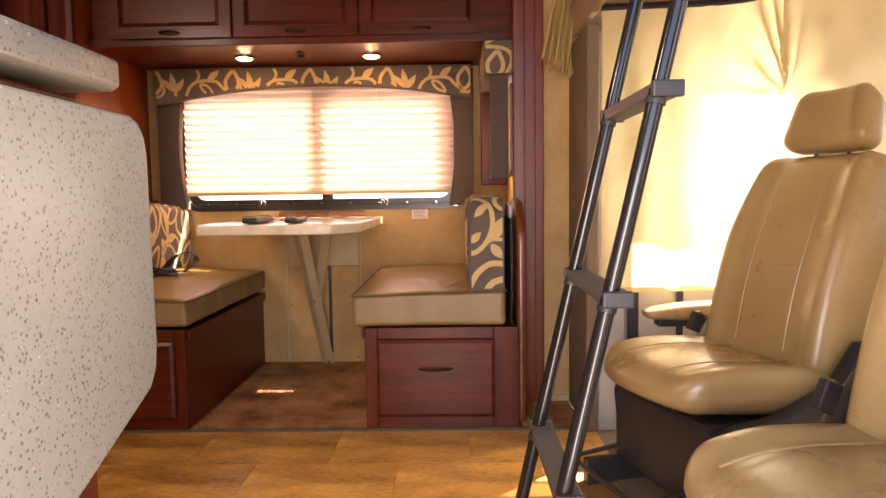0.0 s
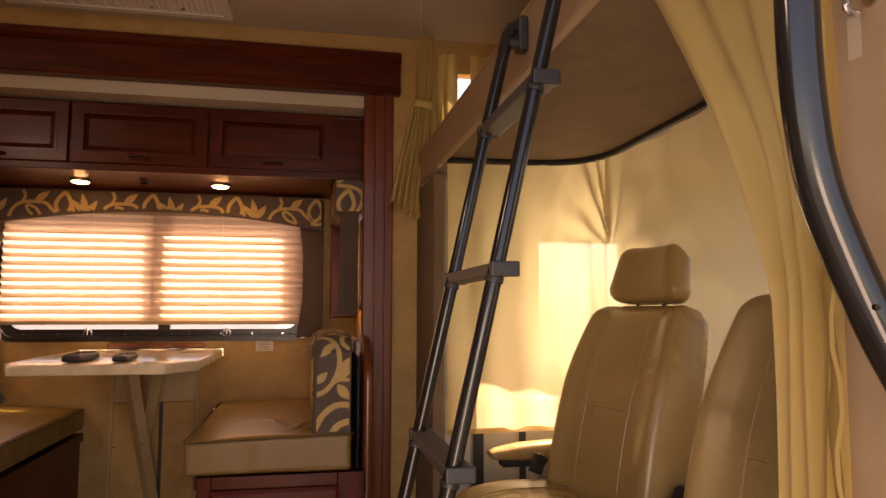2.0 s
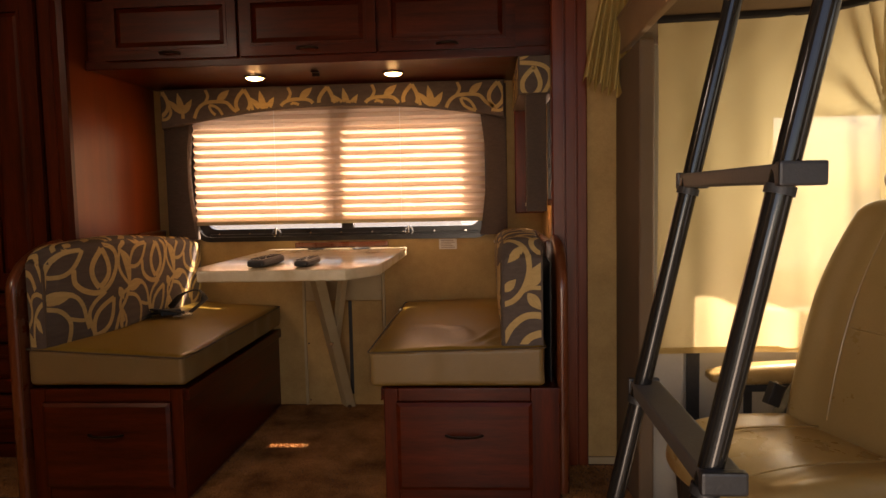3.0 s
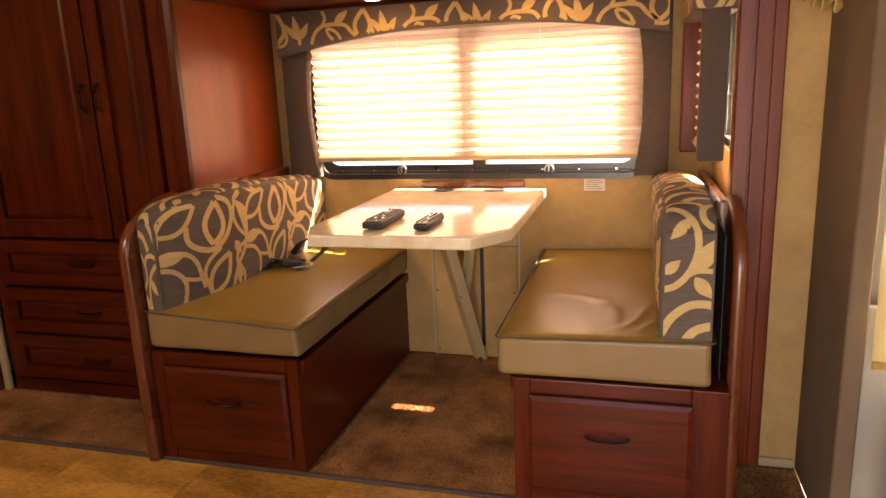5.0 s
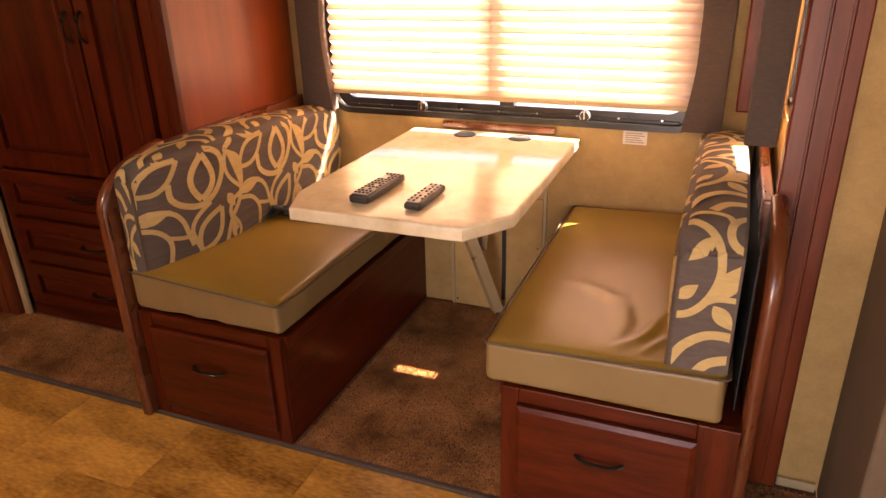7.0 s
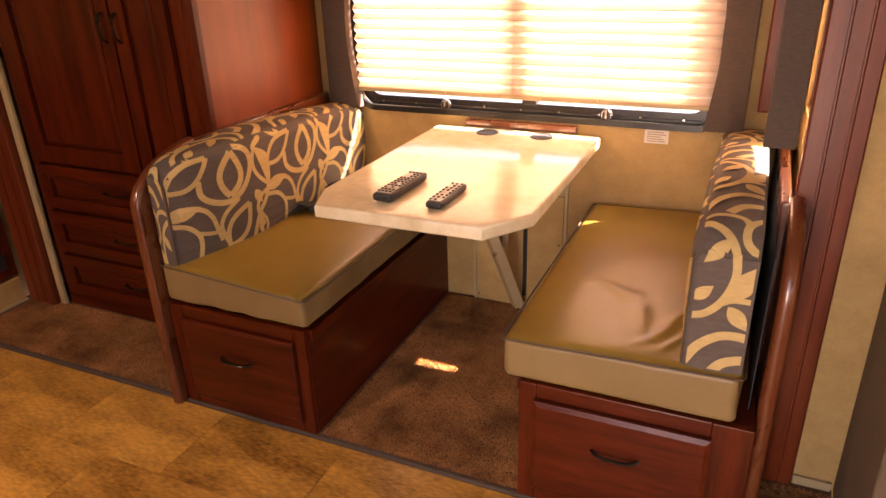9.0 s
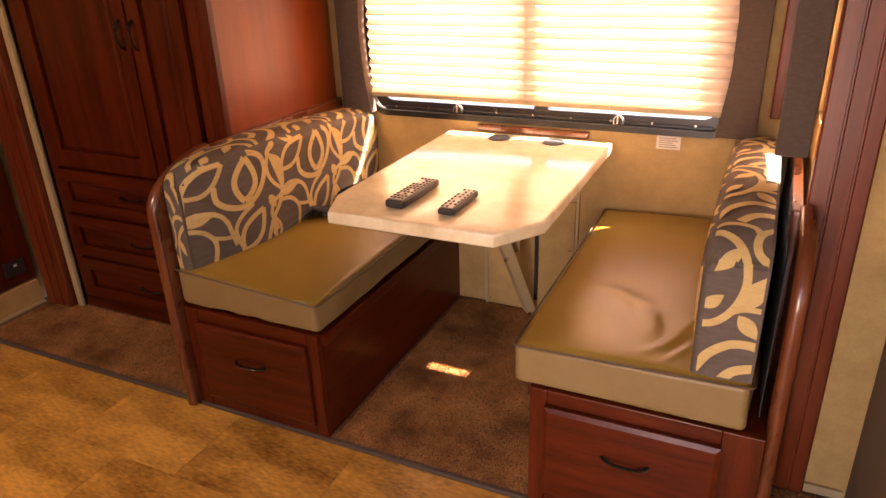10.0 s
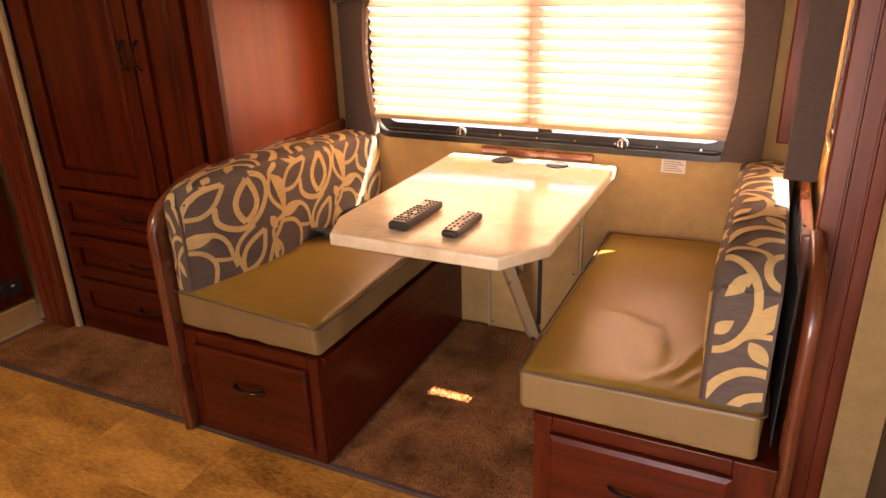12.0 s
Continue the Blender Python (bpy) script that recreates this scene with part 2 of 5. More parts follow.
def rounded(x0, x1, z0, z1, r, n=5, arch=0.0):
    """Outline of a rectangle with round corners; arch lifts the middle of its top."""
    pts = []
    for cx, cz, a in ((x1 - r, z1 - r, 0), (x0 + r, z1 - r, 90), (x0 + r, z0 + r, 180), (x1 - r, z0 + r, 270)):
        for i in range(n + 1):
            t = radians(a + 90 * i / n)
            pts.append((cx + r * math.cos(t), cz + r * math.sin(t)))
        if a == 0:
            for i in range(1, 12):
                pts.append((x1 - r + (x0 + r - x1 + r) * i / 12, z1))
    if arch:
        mid, half = (x0 + x1) / 2, (x1 - x0) / 2
        pts = [(p, q + (arch * (1 - ((p - mid) / half) ** 2) if q > (z0 + z1) / 2 else 0)) for p, q in pts]
    return pts


def tube(bm, pts, r, n=10, closed=False, flat=None, side=None):
    """A round bar along a line of points; flat=(w, h) gives a strap."""
    pts = [Vector(p) for p in pts]
    rings = []
    up = Vector((0.13, 0.21, 0.97)).normalized()
    for i, p in enumerate(pts):
        a = pts[i - 1] if (i or closed) else p
        b = pts[(i + 1) % len(pts)] if (i < len(pts) - 1 or closed) else p
        d = (b - a).normalized()
        s = d.cross(up)
        if s.length < 0.05:
            s = d.cross(Vector((1, 0, 0)))
        s.normalize()
        s = Vector(side) if side else s
        u = s.cross(d).normalized()
        rr = r(i / (len(pts) - 1)) if callable(r) else r
        w, h = flat if flat else (rr, rr)
        rings.append([bm.verts.new(p + s * (w * math.cos(2 * math.pi * k / n)) + u * (h * math.sin(2 * math.pi * k / n))) for k in range(n)])
    m = len(rings)
    for i in range(m if closed else m - 1):
        A, B = rings[i], rings[(i + 1) % m]
        for k in range(n):
            bm.faces.new((A[k], A[(k + 1) % n], B[(k + 1) % n], B[k]))
    if not closed:
        bm.faces.new(rings[0][::-1])
        bm.faces.new(rings[-1])
    return bm


def smooth_line(pts, n=8):
    """Points on a smooth line through the given ones."""
    P = [Vector(p) for p in pts]
    P = [P[0] * 2 - P[1]] + P + [P[-1] * 2 - P[-2]]
    out = []
    for i in range(1, len(P) - 2):
        a, b, c, d = P[i - 1:i + 3]
        for k in range(n):
            t = k / n
            out.append(0.5 * ((2 * b) + (c - a) * t + (2 * a - 5 * b + 4 * c - d) * t * t + (3 * b - a - 3 * c + d) * t ** 3))
    return out + [P[-2]]


def disc(bm, c, axis, r, d, n=20, bevel=0.0):
    f = AXIS[axis]
    i = "xyz".index(axis)
    o = [k for k in range(3) if k != i]
    pts = [(c[o[0]] + r * math.cos(2 * math.pi * k / n), c[o[1]] + r * math.sin(2 * math.pi * k / n)) for k in range(n)]
    return prism(bm, pts, axis, c[i], c[i] + d, bevel)


def soft_box(size, r, n=14, crown=0.0, shape=None, seed=0, lumps=0.0):
    """A padded block round the origin with rolled edges; crown swells its top; shape bends its points."""
    bm = bm_new()
    bmesh.ops.create_cube(bm, size=2.0)
    bmesh.ops.subdivide_edges(bm, edges=bm.edges[:], cuts=n, use_grid_fill=True)
    h = Vector(size) / 2
    for v in bm.verts:
        c = v.co.copy()
        # gather rows of points at the rolled edges
        g = Vector([math.copysign(abs(a) ** 0.6, a) for a in c])
        p = Vector([g[i] * h[i] for i in range(3)])
        core = Vector([max(-h[i] + r, min(h[i] - r, p[i])) for i in range(3)])
        off = p - core
        if off.length > 1e-9:
            k = max(abs(off.x), abs(off.y), abs(off.z))
            p = core + off.normalized() * k
        u, w = p.x / h.x, p.y / h.y
        if p.z > 0:
            p.z += crown * max(0.0, 1 - u * u) ** 0.6 * max(0.0, 1 - w * w) ** 0.6 * (p.z / h.z)
        if lumps:
            p += Vector((0, 0, 1)) * lumps * noise.noise(Vector((p.x * 5 + seed, p.y * 5, p.z * 5)))
        v.co = Vector(shape(p)) if shape else p
    return bm


def move(bm, m):
    bmesh.ops.transform(bm, matrix=m, verts=bm.verts[:])
    return bm


def mesh_ob(name, bm, material, smooth=False):
    me = bpy.data.meshes.new(name)
    bmesh.ops.recalc_face_normals(bm, faces=bm.faces[:])
    bm.to_mesh(me)
    bm.free()
    me.materials.append(material)
    if smooth:
        me.polygons.foreach_set("use_smooth", [True] * len(me.polygons))
        if smooth != "all":
            me.set_sharp_from_angle(angle=radians(40))
    return new(name, me)


BASES = {}


def thing(name, base, label, category, group="", local=False, turn=None):
    """An Empty at the base of a thing; parts are given in world places unless local."""
    e = new(name)
    e.empty_display_size = 0.05
    e.matrix_world = Matrix.Translation(base) @ (turn or Matrix())
    BASES[e.name] = Matrix() if local else Matrix.Translation(base).inverted()
    return tagged(e, label, category, group)


def part(name, bm, material, parent, label="", smooth=False):
    ob = mesh_ob(name, bm, material, smooth)
    ob.parent = parent
    ob.matrix_parent_inverse = BASES.get(parent.name, Matrix())
    if "leaf_pattern" in name:
        tagged(ob, kind="stuff")
    return tagged(ob, label) if label else ob


def single(name, bm, material, label, category="", group="", kind="", smooth=False):
    return tagged(mesh_ob(name, bm, material, smooth), label, category, group, kind)


def structure(name, bm, material, label, smooth=False):
    return tagged(mesh_ob(name, bm, material, smooth), label, "", "", "structure")


def wall_y(bm, x0, x1, z0, z1, y0, y1, hole=None):
    """A wall square to y, with one opening (x0, x1, z0, z1)."""
    if not hole:
        return box(bm, x0, x1, y0, y1, z0, z1)
    a, b, c, d = hole
    return ring(bm, [(x0, z0), (x1, z0), (x1, z1), (x0, z1)], [(a, c), (b, c), (b, d), (a, d)], "y", y0, y1)


def wall_x(bm, y0, y1, z0, z1, x0, x1, hole=None):
    if not hole:
        return box(bm, x0, x1, y0, y1, z0, z1)
    a, b, c, d = hole
    return ring(bm, [(y0, z0), (y1, z0), (y1, z1), (y0, z1)], [(a, c), (b, c), (b, d), (a, d)], "x", x0, x1)


# ---- the setting ----
FLOOR_X0, WALL_Y, BACK_Y, CEIL_Z = -2.14, 3.11, 3.82, 2.07
ENTRY_Y = 0.70

structure("ground", bx(-400, 400, -400, 400, -0.92, -0.80, 0), GROUND, "unseen ground outside the motorhome that bounces sunlight")
structure("floor", bx(FLOOR_X0 - 0.6, 3.0, ENTRY_Y + 0.004, 2.78, -0.06, -0.003, 0), SEAM, "subfloor under the stone-look vinyl")
structure("carpet", bx(-2.152, 1.05, 2.783, BACK_Y - 0.002, -0.05, 0.004, 0.004), CARPET, "short brown plush carpet in the slide-out")
structure("trim_carpet", prism(bm_new(), [(2.770, -0.004), (2.770, 0.004), (2.776, 0.006), (2.786, 0.005), (2.786, -0.004)], "x", -2.10, 1.05), BROWN_FABRIC, "thin dark binding between vinyl and carpet")
structure("entry_step", bx(0.24, 0.98, 0.30, ENTRY_Y, -0.36, -0.30, 0.01), GREY_PLASTIC, "grey entry step below the door")

# slide-out box: back wall with its window, end walls, its ceiling
WX0, WX1, WZ0, WZ1 = -0.765, 0.607, 0.795, 1.425
structure("wall_back", wall_y(bm_new(), -0.95, 0.895, -0.05, 1.80, BACK_Y, BACK_Y + 0.045, (WX0, WX1, WZ0, WZ1)), WALLPAPER, "mottled beige wallpapered wall with the dinette window")
structure("wall_back_left", bx(-2.16, -0.955, BACK_Y, BACK_Y + 0.045, -0.05, 1.80, 0), WALLPAPER, "mottled beige wall behind the pantry")
structure("wall_slide_end", wall_x(bm_new(), 3.135, BACK_Y, -0.05, 1.80, 0.850, 0.895, (3.25, 3.66, 0.93, 1.40)), WALLPAPER, "mottled beige end wall of the slide-out")
structure("ceiling_slide", bx(-2.12, 0.895, 3.125, BACK_Y + 0.045, 1.765, 1.82, 0), CEIL, "pale ceiling of the slide-out")
structure("wall_slide_left", bx(-2.16, -2.098, 3.135, BACK_Y - 0.001, -0.05, 1.80, 0), WALLPAPER, "far end wall of the slide-out")

# main body of the motorhome
# the square opening is added above the overhead fill lamp
structure("ceiling", ring(bm_new(), [(-2.8, ENTRY_Y - 0.05), (3.0, ENTRY_Y - 0.05), (3.0, 3.24), (-2.8, 3.24)], [(-1.43, 0.755), (-1.07, 0.755), (-1.07, 1.115), (-1.43, 1.115)], "z", CEIL_Z, CEIL_Z + 0.06), CEIL, "matt beige ceiling of the motorhome with an added opening")
structure("wall_side_upper", bx(-2.8, 0.95, WALL_Y, WALL_Y + 0.12, 1.989, CEIL_Z - 0.001, 0), WALLPAPER, "strip of mottled wall above the slide-out fascia")
structure("wall_side", bx(0.9485, 1.10, WALL_Y, WALL_Y + 0.12, -0.05, CEIL_Z - 0.001, 0), WALLPAPER, "mottled beige wall beside the slide-out")
structure("wall_entry", wall_y(bm_new(), -2.8, 1.14, -0.4, CEIL_Z - 0.001, ENTRY_Y - 0.05, ENTRY_Y, (0.24, 1.12, -0.30, 1.90)), WALLPAPER, "beige side wall with the open entry door")
structure("wall_rear", bx(-2.8, -2.72, ENTRY_Y + 0.001, WALL_Y + 0.12, -0.05, CEIL_Z - 0.001, 0), WALLPAPER, "plain beige wall at the rear")
structure("wall_side_rear", bx(-2.72, -2.16, WALL_Y + 0.02, WALL_Y + 0.10, -0.05, 1.985, 0), WALLPAPER, "mottled beige side wall behind the slide-out")
structure("baseboard", bx(0.95, 1.045, WALL_Y - 0.012, WALL_Y - 0.001, 0.0, 0.03, 0.003), LEG, "thin almond skirting under the beige wall")


def fluted_trim(name, x0, x1, z0, z1, label, y1=WALL_Y):
    """Upright slide-out fascia: three flat bands with grooves between them."""
    w = (x1 - x0)
    pts = [(x0, y1 + 0.03), (x0, y1 - 0.020), (x0 + 0.004, y1 - 0.024)]
    for f in (0.36, 0.70):
        c = x0 + w * f
        pts += [(c - 0.004, y1 - 0.024), (c - 0.002, y1 - 0.016), (c + 0.002, y1 - 0.016), (c + 0.004, y1 - 0.024)]
    pts += [(x1 - 0.004, y1 - 0.024), (x1, y1 - 0.020), (x1, y1 + 0.03)]
    return structure(name, prism(bm_new(), pts, "z", z0, z1), WOOD_POST_LIT, label)


fluted_trim("trim_post_right", 0.828, 0.948, -0.003, 1.812, "fluted cherry-stained fascia post of the slide-out")
fluted_trim("trim_post_left", -2.095, -1.945, -0.003, 1.812, "fluted cherry-stained fascia post beside the pantry")
hp = [(WALL_Y + 0.03, 1.815), (WALL_Y - 0.040, 1.815), (WALL_Y - 0.046, 1.822), (WALL_Y - 0.046, 1.842), (WALL_Y - 0.036, 1.847), (WALL_Y - 0.036, 1.942),
      (WALL_Y - 0.044, 1.947), (WALL_Y - 0.056, 1.958), (WALL_Y - 0.056, 1.982), (WALL_Y - 0.050, 1.987), (WALL_Y + 0.03, 1.987)]
structure("trim_header", prism(bm_new(), hp, "x", -2.11, 0.974), WOOD_X, "moulded cherry-stained fascia over the slide-out")
structure("trim_strip", bx(-1.935, -1.905, WALL_Y + 0.002, WALL_Y + 0.02, 0.005, 1.76, 0.004), LEG, "narrow almond filler strip beside the pantry")

# rear cabin seen past the pantry
rear = thing("rear_cabinet", (-2.45, 2.6, 0), "dark cherry wood base cabinet with a speckled worktop", "cabinet")
part("carcass", bx(-2.71, -2.132, 1.9, 3.09, 0.125, 0.955, 0.004), WOOD, rear)
part("worktop", bx(-2.71, -2.112, 1.895, 3.092, 0.957, 0.985, 0.006), STONE, rear, "speckled grey worktop")
part("plinth", bx(-2.70, -2.122, 1.9, 3.085, -0.002, 0.115, 0.004), WALLPAPER, rear, "mottled beige plinth")
part("edge_strip", bx(-2.70, -2.112, 1.9, 3.09, 0.0, 0.012, 0.003), LEG, rear)
part("outlet_plate", bx(-2.1315, -2.124, 2.96, 3.05, 0.17, 0.235, 0.002), BLACK_PLASTIC, rear, "black outlet plate")
part("outlet_light", bx(-2.1235, -2.121, 3.00, 3.015, 0.21, 0.22, 0.001), WHITE, rear)


# ---- window of the dinette ----
win = tagged(new("window_1"), "wide motorhome window in a black frame with rounded corners", "", "", "structure")
BASES[win.name] = Matrix()
outer = rounded(WX0 + 0.004, WX1 - 0.004, WZ0 + 0.003, WZ1 - 0.004, 0.07)
part("window_frame", ring(bm_new(), outer, rounded(WX0 + 0.04, WX1 - 0.04, WZ0 + 0.045, WZ1 - 0.03, 0.05), "y", BACK_Y + 0.018, BACK_Y + 0.052), BLACK_PAINT, win, smooth=True)
part("inner_lip", ring(bm_new(), rounded(WX0 - 0.012, WX1 + 0.012, WZ0 - 0.012, WZ1 + 0.010, 0.075), rounded(WX0 + 0.008, WX1 - 0.008, WZ0 + 0.010, WZ1 - 0.008, 0.06), "y", BACK_Y - 0.010, BACK_Y + 0.006), BLACK_PAINT, win, smooth=True)
part("mullion", bx(-0.080, -0.025, BACK_Y + 0.015, BACK_Y + 0.056, WZ0 + 0.04, WZ1 - 0.03, 0.004), BLACK_PAINT, win)
part("sash_rail", bx(WX0 + 0.05, WX1 - 0.05, BACK_Y + 0.012, BACK_Y + 0.024, WZ0 + 0.008, WZ0 + 0.022, 0.003), BLACK_PAINT, win)
for px0, px1 in ((WX0 + 0.042, -0.076), (-0.034, WX1 - 0.042)):
    pane = part("pane", bx(px0, px1, BACK_Y + 0.034, BACK_Y + 0.038, WZ0 + 0.046, WZ1 - 0.032, 0), GLASS, win)
    pane.visible_shadow = False
for i in range(9):
    x = -0.66 + i * 0.145
    part("frame_screw", disc(bm_new(), (x, BACK_Y + 0.008, WZ0 + 0.024), "y", 0.004, -0.003, 8), CHROME, win)
for x in (-0.385, 0.238):
    lk = part("latch", disc(bm_new(), (x, BACK_Y + 0.010, 0.820), "y", 0.021, -0.012, 16, 0.003), BLACK_PLASTIC, win, "black round window latch", smooth=True)
    part("latch_ring", tube(bm_new(), [(x + 0.017 * math.cos(a), BACK_Y - 0.003, 0.820 + 0.017 * math.sin(a)) for a in [2 * math.pi * k / 16 for k in range(16)]], 0.0018, 6, True), CHROME, lk, smooth=True)
    part("latch_lever", bx(x - 0.004, x + 0.004, BACK_Y - 0.012, BACK_Y - 0.004, 0.812, 0.846, 0.002), CHROME, lk)


def pleats(x0, x1, z0, z1, y, pitch, depth, axis="y", sag=0.0):
    """A zigzag cloth of folds, each a little uneven."""
    rnd = random.Random(3)
    bm = bm_new()
    n = int((z1 - z0) / pitch * 2)
    cols = 14
    rows = []
    for j in range(n + 1):
        z = z0 + (z1 - z0) * j / n
        d = depth * (0.5 if j % 2 else -0.5)
        row = []
        for i in range(cols + 1):
            f = i / cols
            p = x0 + (x1 - x0) * f
            w = rnd.uniform(-0.0012, 0.0012)
            row.append(bm.verts.new(AXIS[axis](y + d + w, p, z + w * 0.8)))
        rows.append(row)
    for j in range(n):
        for i in range(cols):
            bm.faces.new((rows[j][i], rows[j][i + 1], rows[j + 1][i + 1], rows[j + 1][i]))
    return bm


for bx0, bx1 in ((-0.757, -0.101), (-0.109, 0.592)):
    BLIND_Y = BACK_Y - 0.016 - (0.0035 if bx0 > -0.5 else 0.0)
    sh = thing("pleated_shade", ((bx0 + bx1) / 2, BLIND_Y, 0.86), "tan pleated window shade let down almost fully", "window shade", "shades of the dinette window")
    part("pleats", pleats(bx0, bx1, 0.878, 1.40, BLIND_Y, 0.0362, 0.022), SHADE, sh)
    part("bottom_rail", bx(bx0 - 0.002, bx1 + 0.002, BLIND_Y - 0.013, BLIND_Y + 0.012, 0.862, 0.879, 0.004), LEG, sh, "almond bottom rail")
    for f in ((0.59,) if bx0 < -0.5 else (0.455,)):
        xc = bx0 + (bx1 - bx0) * f
        part("cord", tube(bm_new(), [(xc, BLIND_Y - 0.013, 0.87), (xc + 0.001, BLIND_Y - 0.0135, 1.39)], 0.0008, 5), WHITE, sh)

# fabric surround: two side panels and an arched valance
VAL_Y = BACK_Y - 0.115


def side_panel(sign, x_out, x_in):
    n = 16
    pts = [(x_out, 0.80), (x_out, 1.47)]
    for i in range(n + 1):
        f = i / n
        z = 1.47 + (0.80 - 1.47) * f
        pts.append((x_in + sign * 0.030 * math.sin(math.pi * min(1, max(0, (z - 0.80) / 0.60))) * -1, z))
    return prism(bm_new(), pts, "y", BACK_Y - 0.060, BACK_Y - 0.012, 0.004)


for sg, xo, xi, lab in ((1, -0.875, -0.742, "dark brown linen window side panel"), (-1, 0.690, 0.566, "dark brown linen window side panel")):
    single("window_side_panel", side_panel(sg, xo, xi), BROWN_FABRIC, lab, "window panel", "side panels of the dinette window", smooth=True)


def arch(x):
    m = (x + 0.06) / 0.62
    return 1.389 - 0.052 * m * m


VX0, VX1 = -0.858, 0.680
pts = [(VX0, 1.478), (VX1, 1.478)] + [(VX1 + (VX0 - VX1) * i / 30, arch(VX1 + (VX0 - VX1) * i / 30)) for i in range(31)]
valance = thing("window_valance", (-0.09, VAL_Y, 1.335), "padded taupe window valance with a beige leaf pattern", "valance")
part("board", prism(bm_new(), pts, "y", VAL_Y, VAL_Y + 0.05, 0.006, 3), TAUPE, valance, smooth=True)


# ---- woven leaf pattern ----
def band(line, w):
    """Quads of width w along a flat line."""
    out = []
    P = [Vector((p[0], p[1])) for p in line]
    S = []
    for i, p in enumerate(P):
        d = P[min(i + 1, len(P) - 1)] - P[max(i - 1, 0)]
        if d.length < 1e-9:
            d = Vector((1, 0))
        d.normalize()
        k = w(i / (len(P) - 1)) if callable(w) else w
        S.append((p + Vector((-d.y, d.x)) * k / 2, p - Vector((-d.y, d.x)) * k / 2))
    for a, b in zip(S, S[1:]):
        out.append((a[0], a[1], b[1], b[0]))
    return out


def curve2(pts, n=8):
    return [(p.x, p.y) for p in smooth_line([(a, b, 0) for a, b in pts], n)]


def leaf_quads(a, b, w, fill=0.0, line=1.0):
    """A pointed leaf from a to b: its outline, or filled from the edge inwards (fill 0 to 1) on one or both sides."""
    a, b = Vector(a), Vector(b)
    d = b - a
    s = Vector((-d.y, d.x)).normalized()
    n = 14
    out = []
    for side in (1, -1):
        rim = [a + d * (i / n) + s * side * w / 2 * math.sin(math.pi * (i / n) ** 0.85) for i in range(n + 1)]
        mid = [a + d * (i / n) + s * side * 0.12 * (1 if fill < 1 else 0) for i in range(n + 1)]
        solid = fill >= 1 or (fill > 0 and side > 0)
        if solid:
            out += [(rim[i], mid[i], mid[i + 1], rim[i + 1]) for i in range(n)]
        else:
            out += band([(p.x, p.y) for p in rim], line)
    return out


def motif():
    """One repeat of the pattern, in centimetres, 37 wide and about 46 high."""
    Q = []
    # stem with a broad leaf that bends over, and its branch
    Q += band(curve2([(-4.5, 3.0), (-7.0, 9.3), (-5.5, 13.3), (-1.8, 15.1), (2.2, 16.7), (8.7, 16.1), (12.0, 12.8), (13.5, 8.0), (14.8, 3.8)]), 1.5)
    Q += leaf_quads((-2.6, 15.2), (9.2, 17.0), 4.4, 1)
    Q += band(curve2([(-2.2, 13.2), (3.4, 11.9), (6.9, 8.7), (7.8, 5.0), (6.8, -1.0)]), 1.5)
    Q += band(curve2([(6.7, 8.7), (11.0, 7.4), (14.2, 7.0)]), 1.3)
    # open leaf on the seat side
    Q += leaf_quads((17.4, 0.8), (26.3, 13.0), 7.6, 0, 1.8)
    Q += band(curve2([(22.5, 15.8), (17.0, 12.4), (14.9, 8.0), (17.4, 0.8), (16.5, -2.0)]), 1.5)
    # large open leaf in a loop
    Q += leaf_quads((19.4, 17.6), (21.8, 31.2), 8.0, 0, 2.1)
    Q += band(curve2([(9.3, 24.8), (9.7, 20.0), (14.0, 16.8), (20.0, 15.9), (25.2, 18.9), (28.6, 24.5), (28.4, 29.4), (24.4, 32.3), (16.2, 33.3), (9.4, 33.1), (5.0, 36.0)]), 1.9)
    Q += leaf_quads((-0.2, 23.4), (13.4, 31.4), 6.6, 0, 1.5)
    Q += leaf_quads((2.0, 33.8), (9.6, 31.4), 2.8, 1)
    # tall stem with half-filled leaves
    Q += band(curve2([(27.2, -0.5), (30.2, 7.2), (34.4, 12.6), (36.6, 19.5), (36.3, 26.5), (31.0, 30.2), (35.0, 33.4), (31.0, 38.0), (33.0, 44.0)]), 1.7)
    Q += leaf_quads((31.2, 29.6), (35.6, 17.0), 6.0, 0.5, 1.4)
    Q += leaf_quads((29.4, 16.4), (32.2, 11.4), 3.4, 1)
    Q += leaf_quads((32.2, -0.5), (31.4, 7.6), 4.2, 0.5, 1.2)
    # over the top
    Q += band(curve2([(5.0, 36.0), (12.0, 38.5), (20.0, 41.5), (27.0, 45.0)]), 1.6)
    Q += leaf_quads((13.0, 35.4), (22.0, 39.5), 3.4, 0.5, 1.2)
    Q += leaf_quads((22.5, 36.5), (30.0, 42.0), 3.2, 1)
    Q += leaf_quads((3.0, 39.0), (9.5, 44.5), 3.8, 0, 1.2)
    return Q


MOTIF = motif()


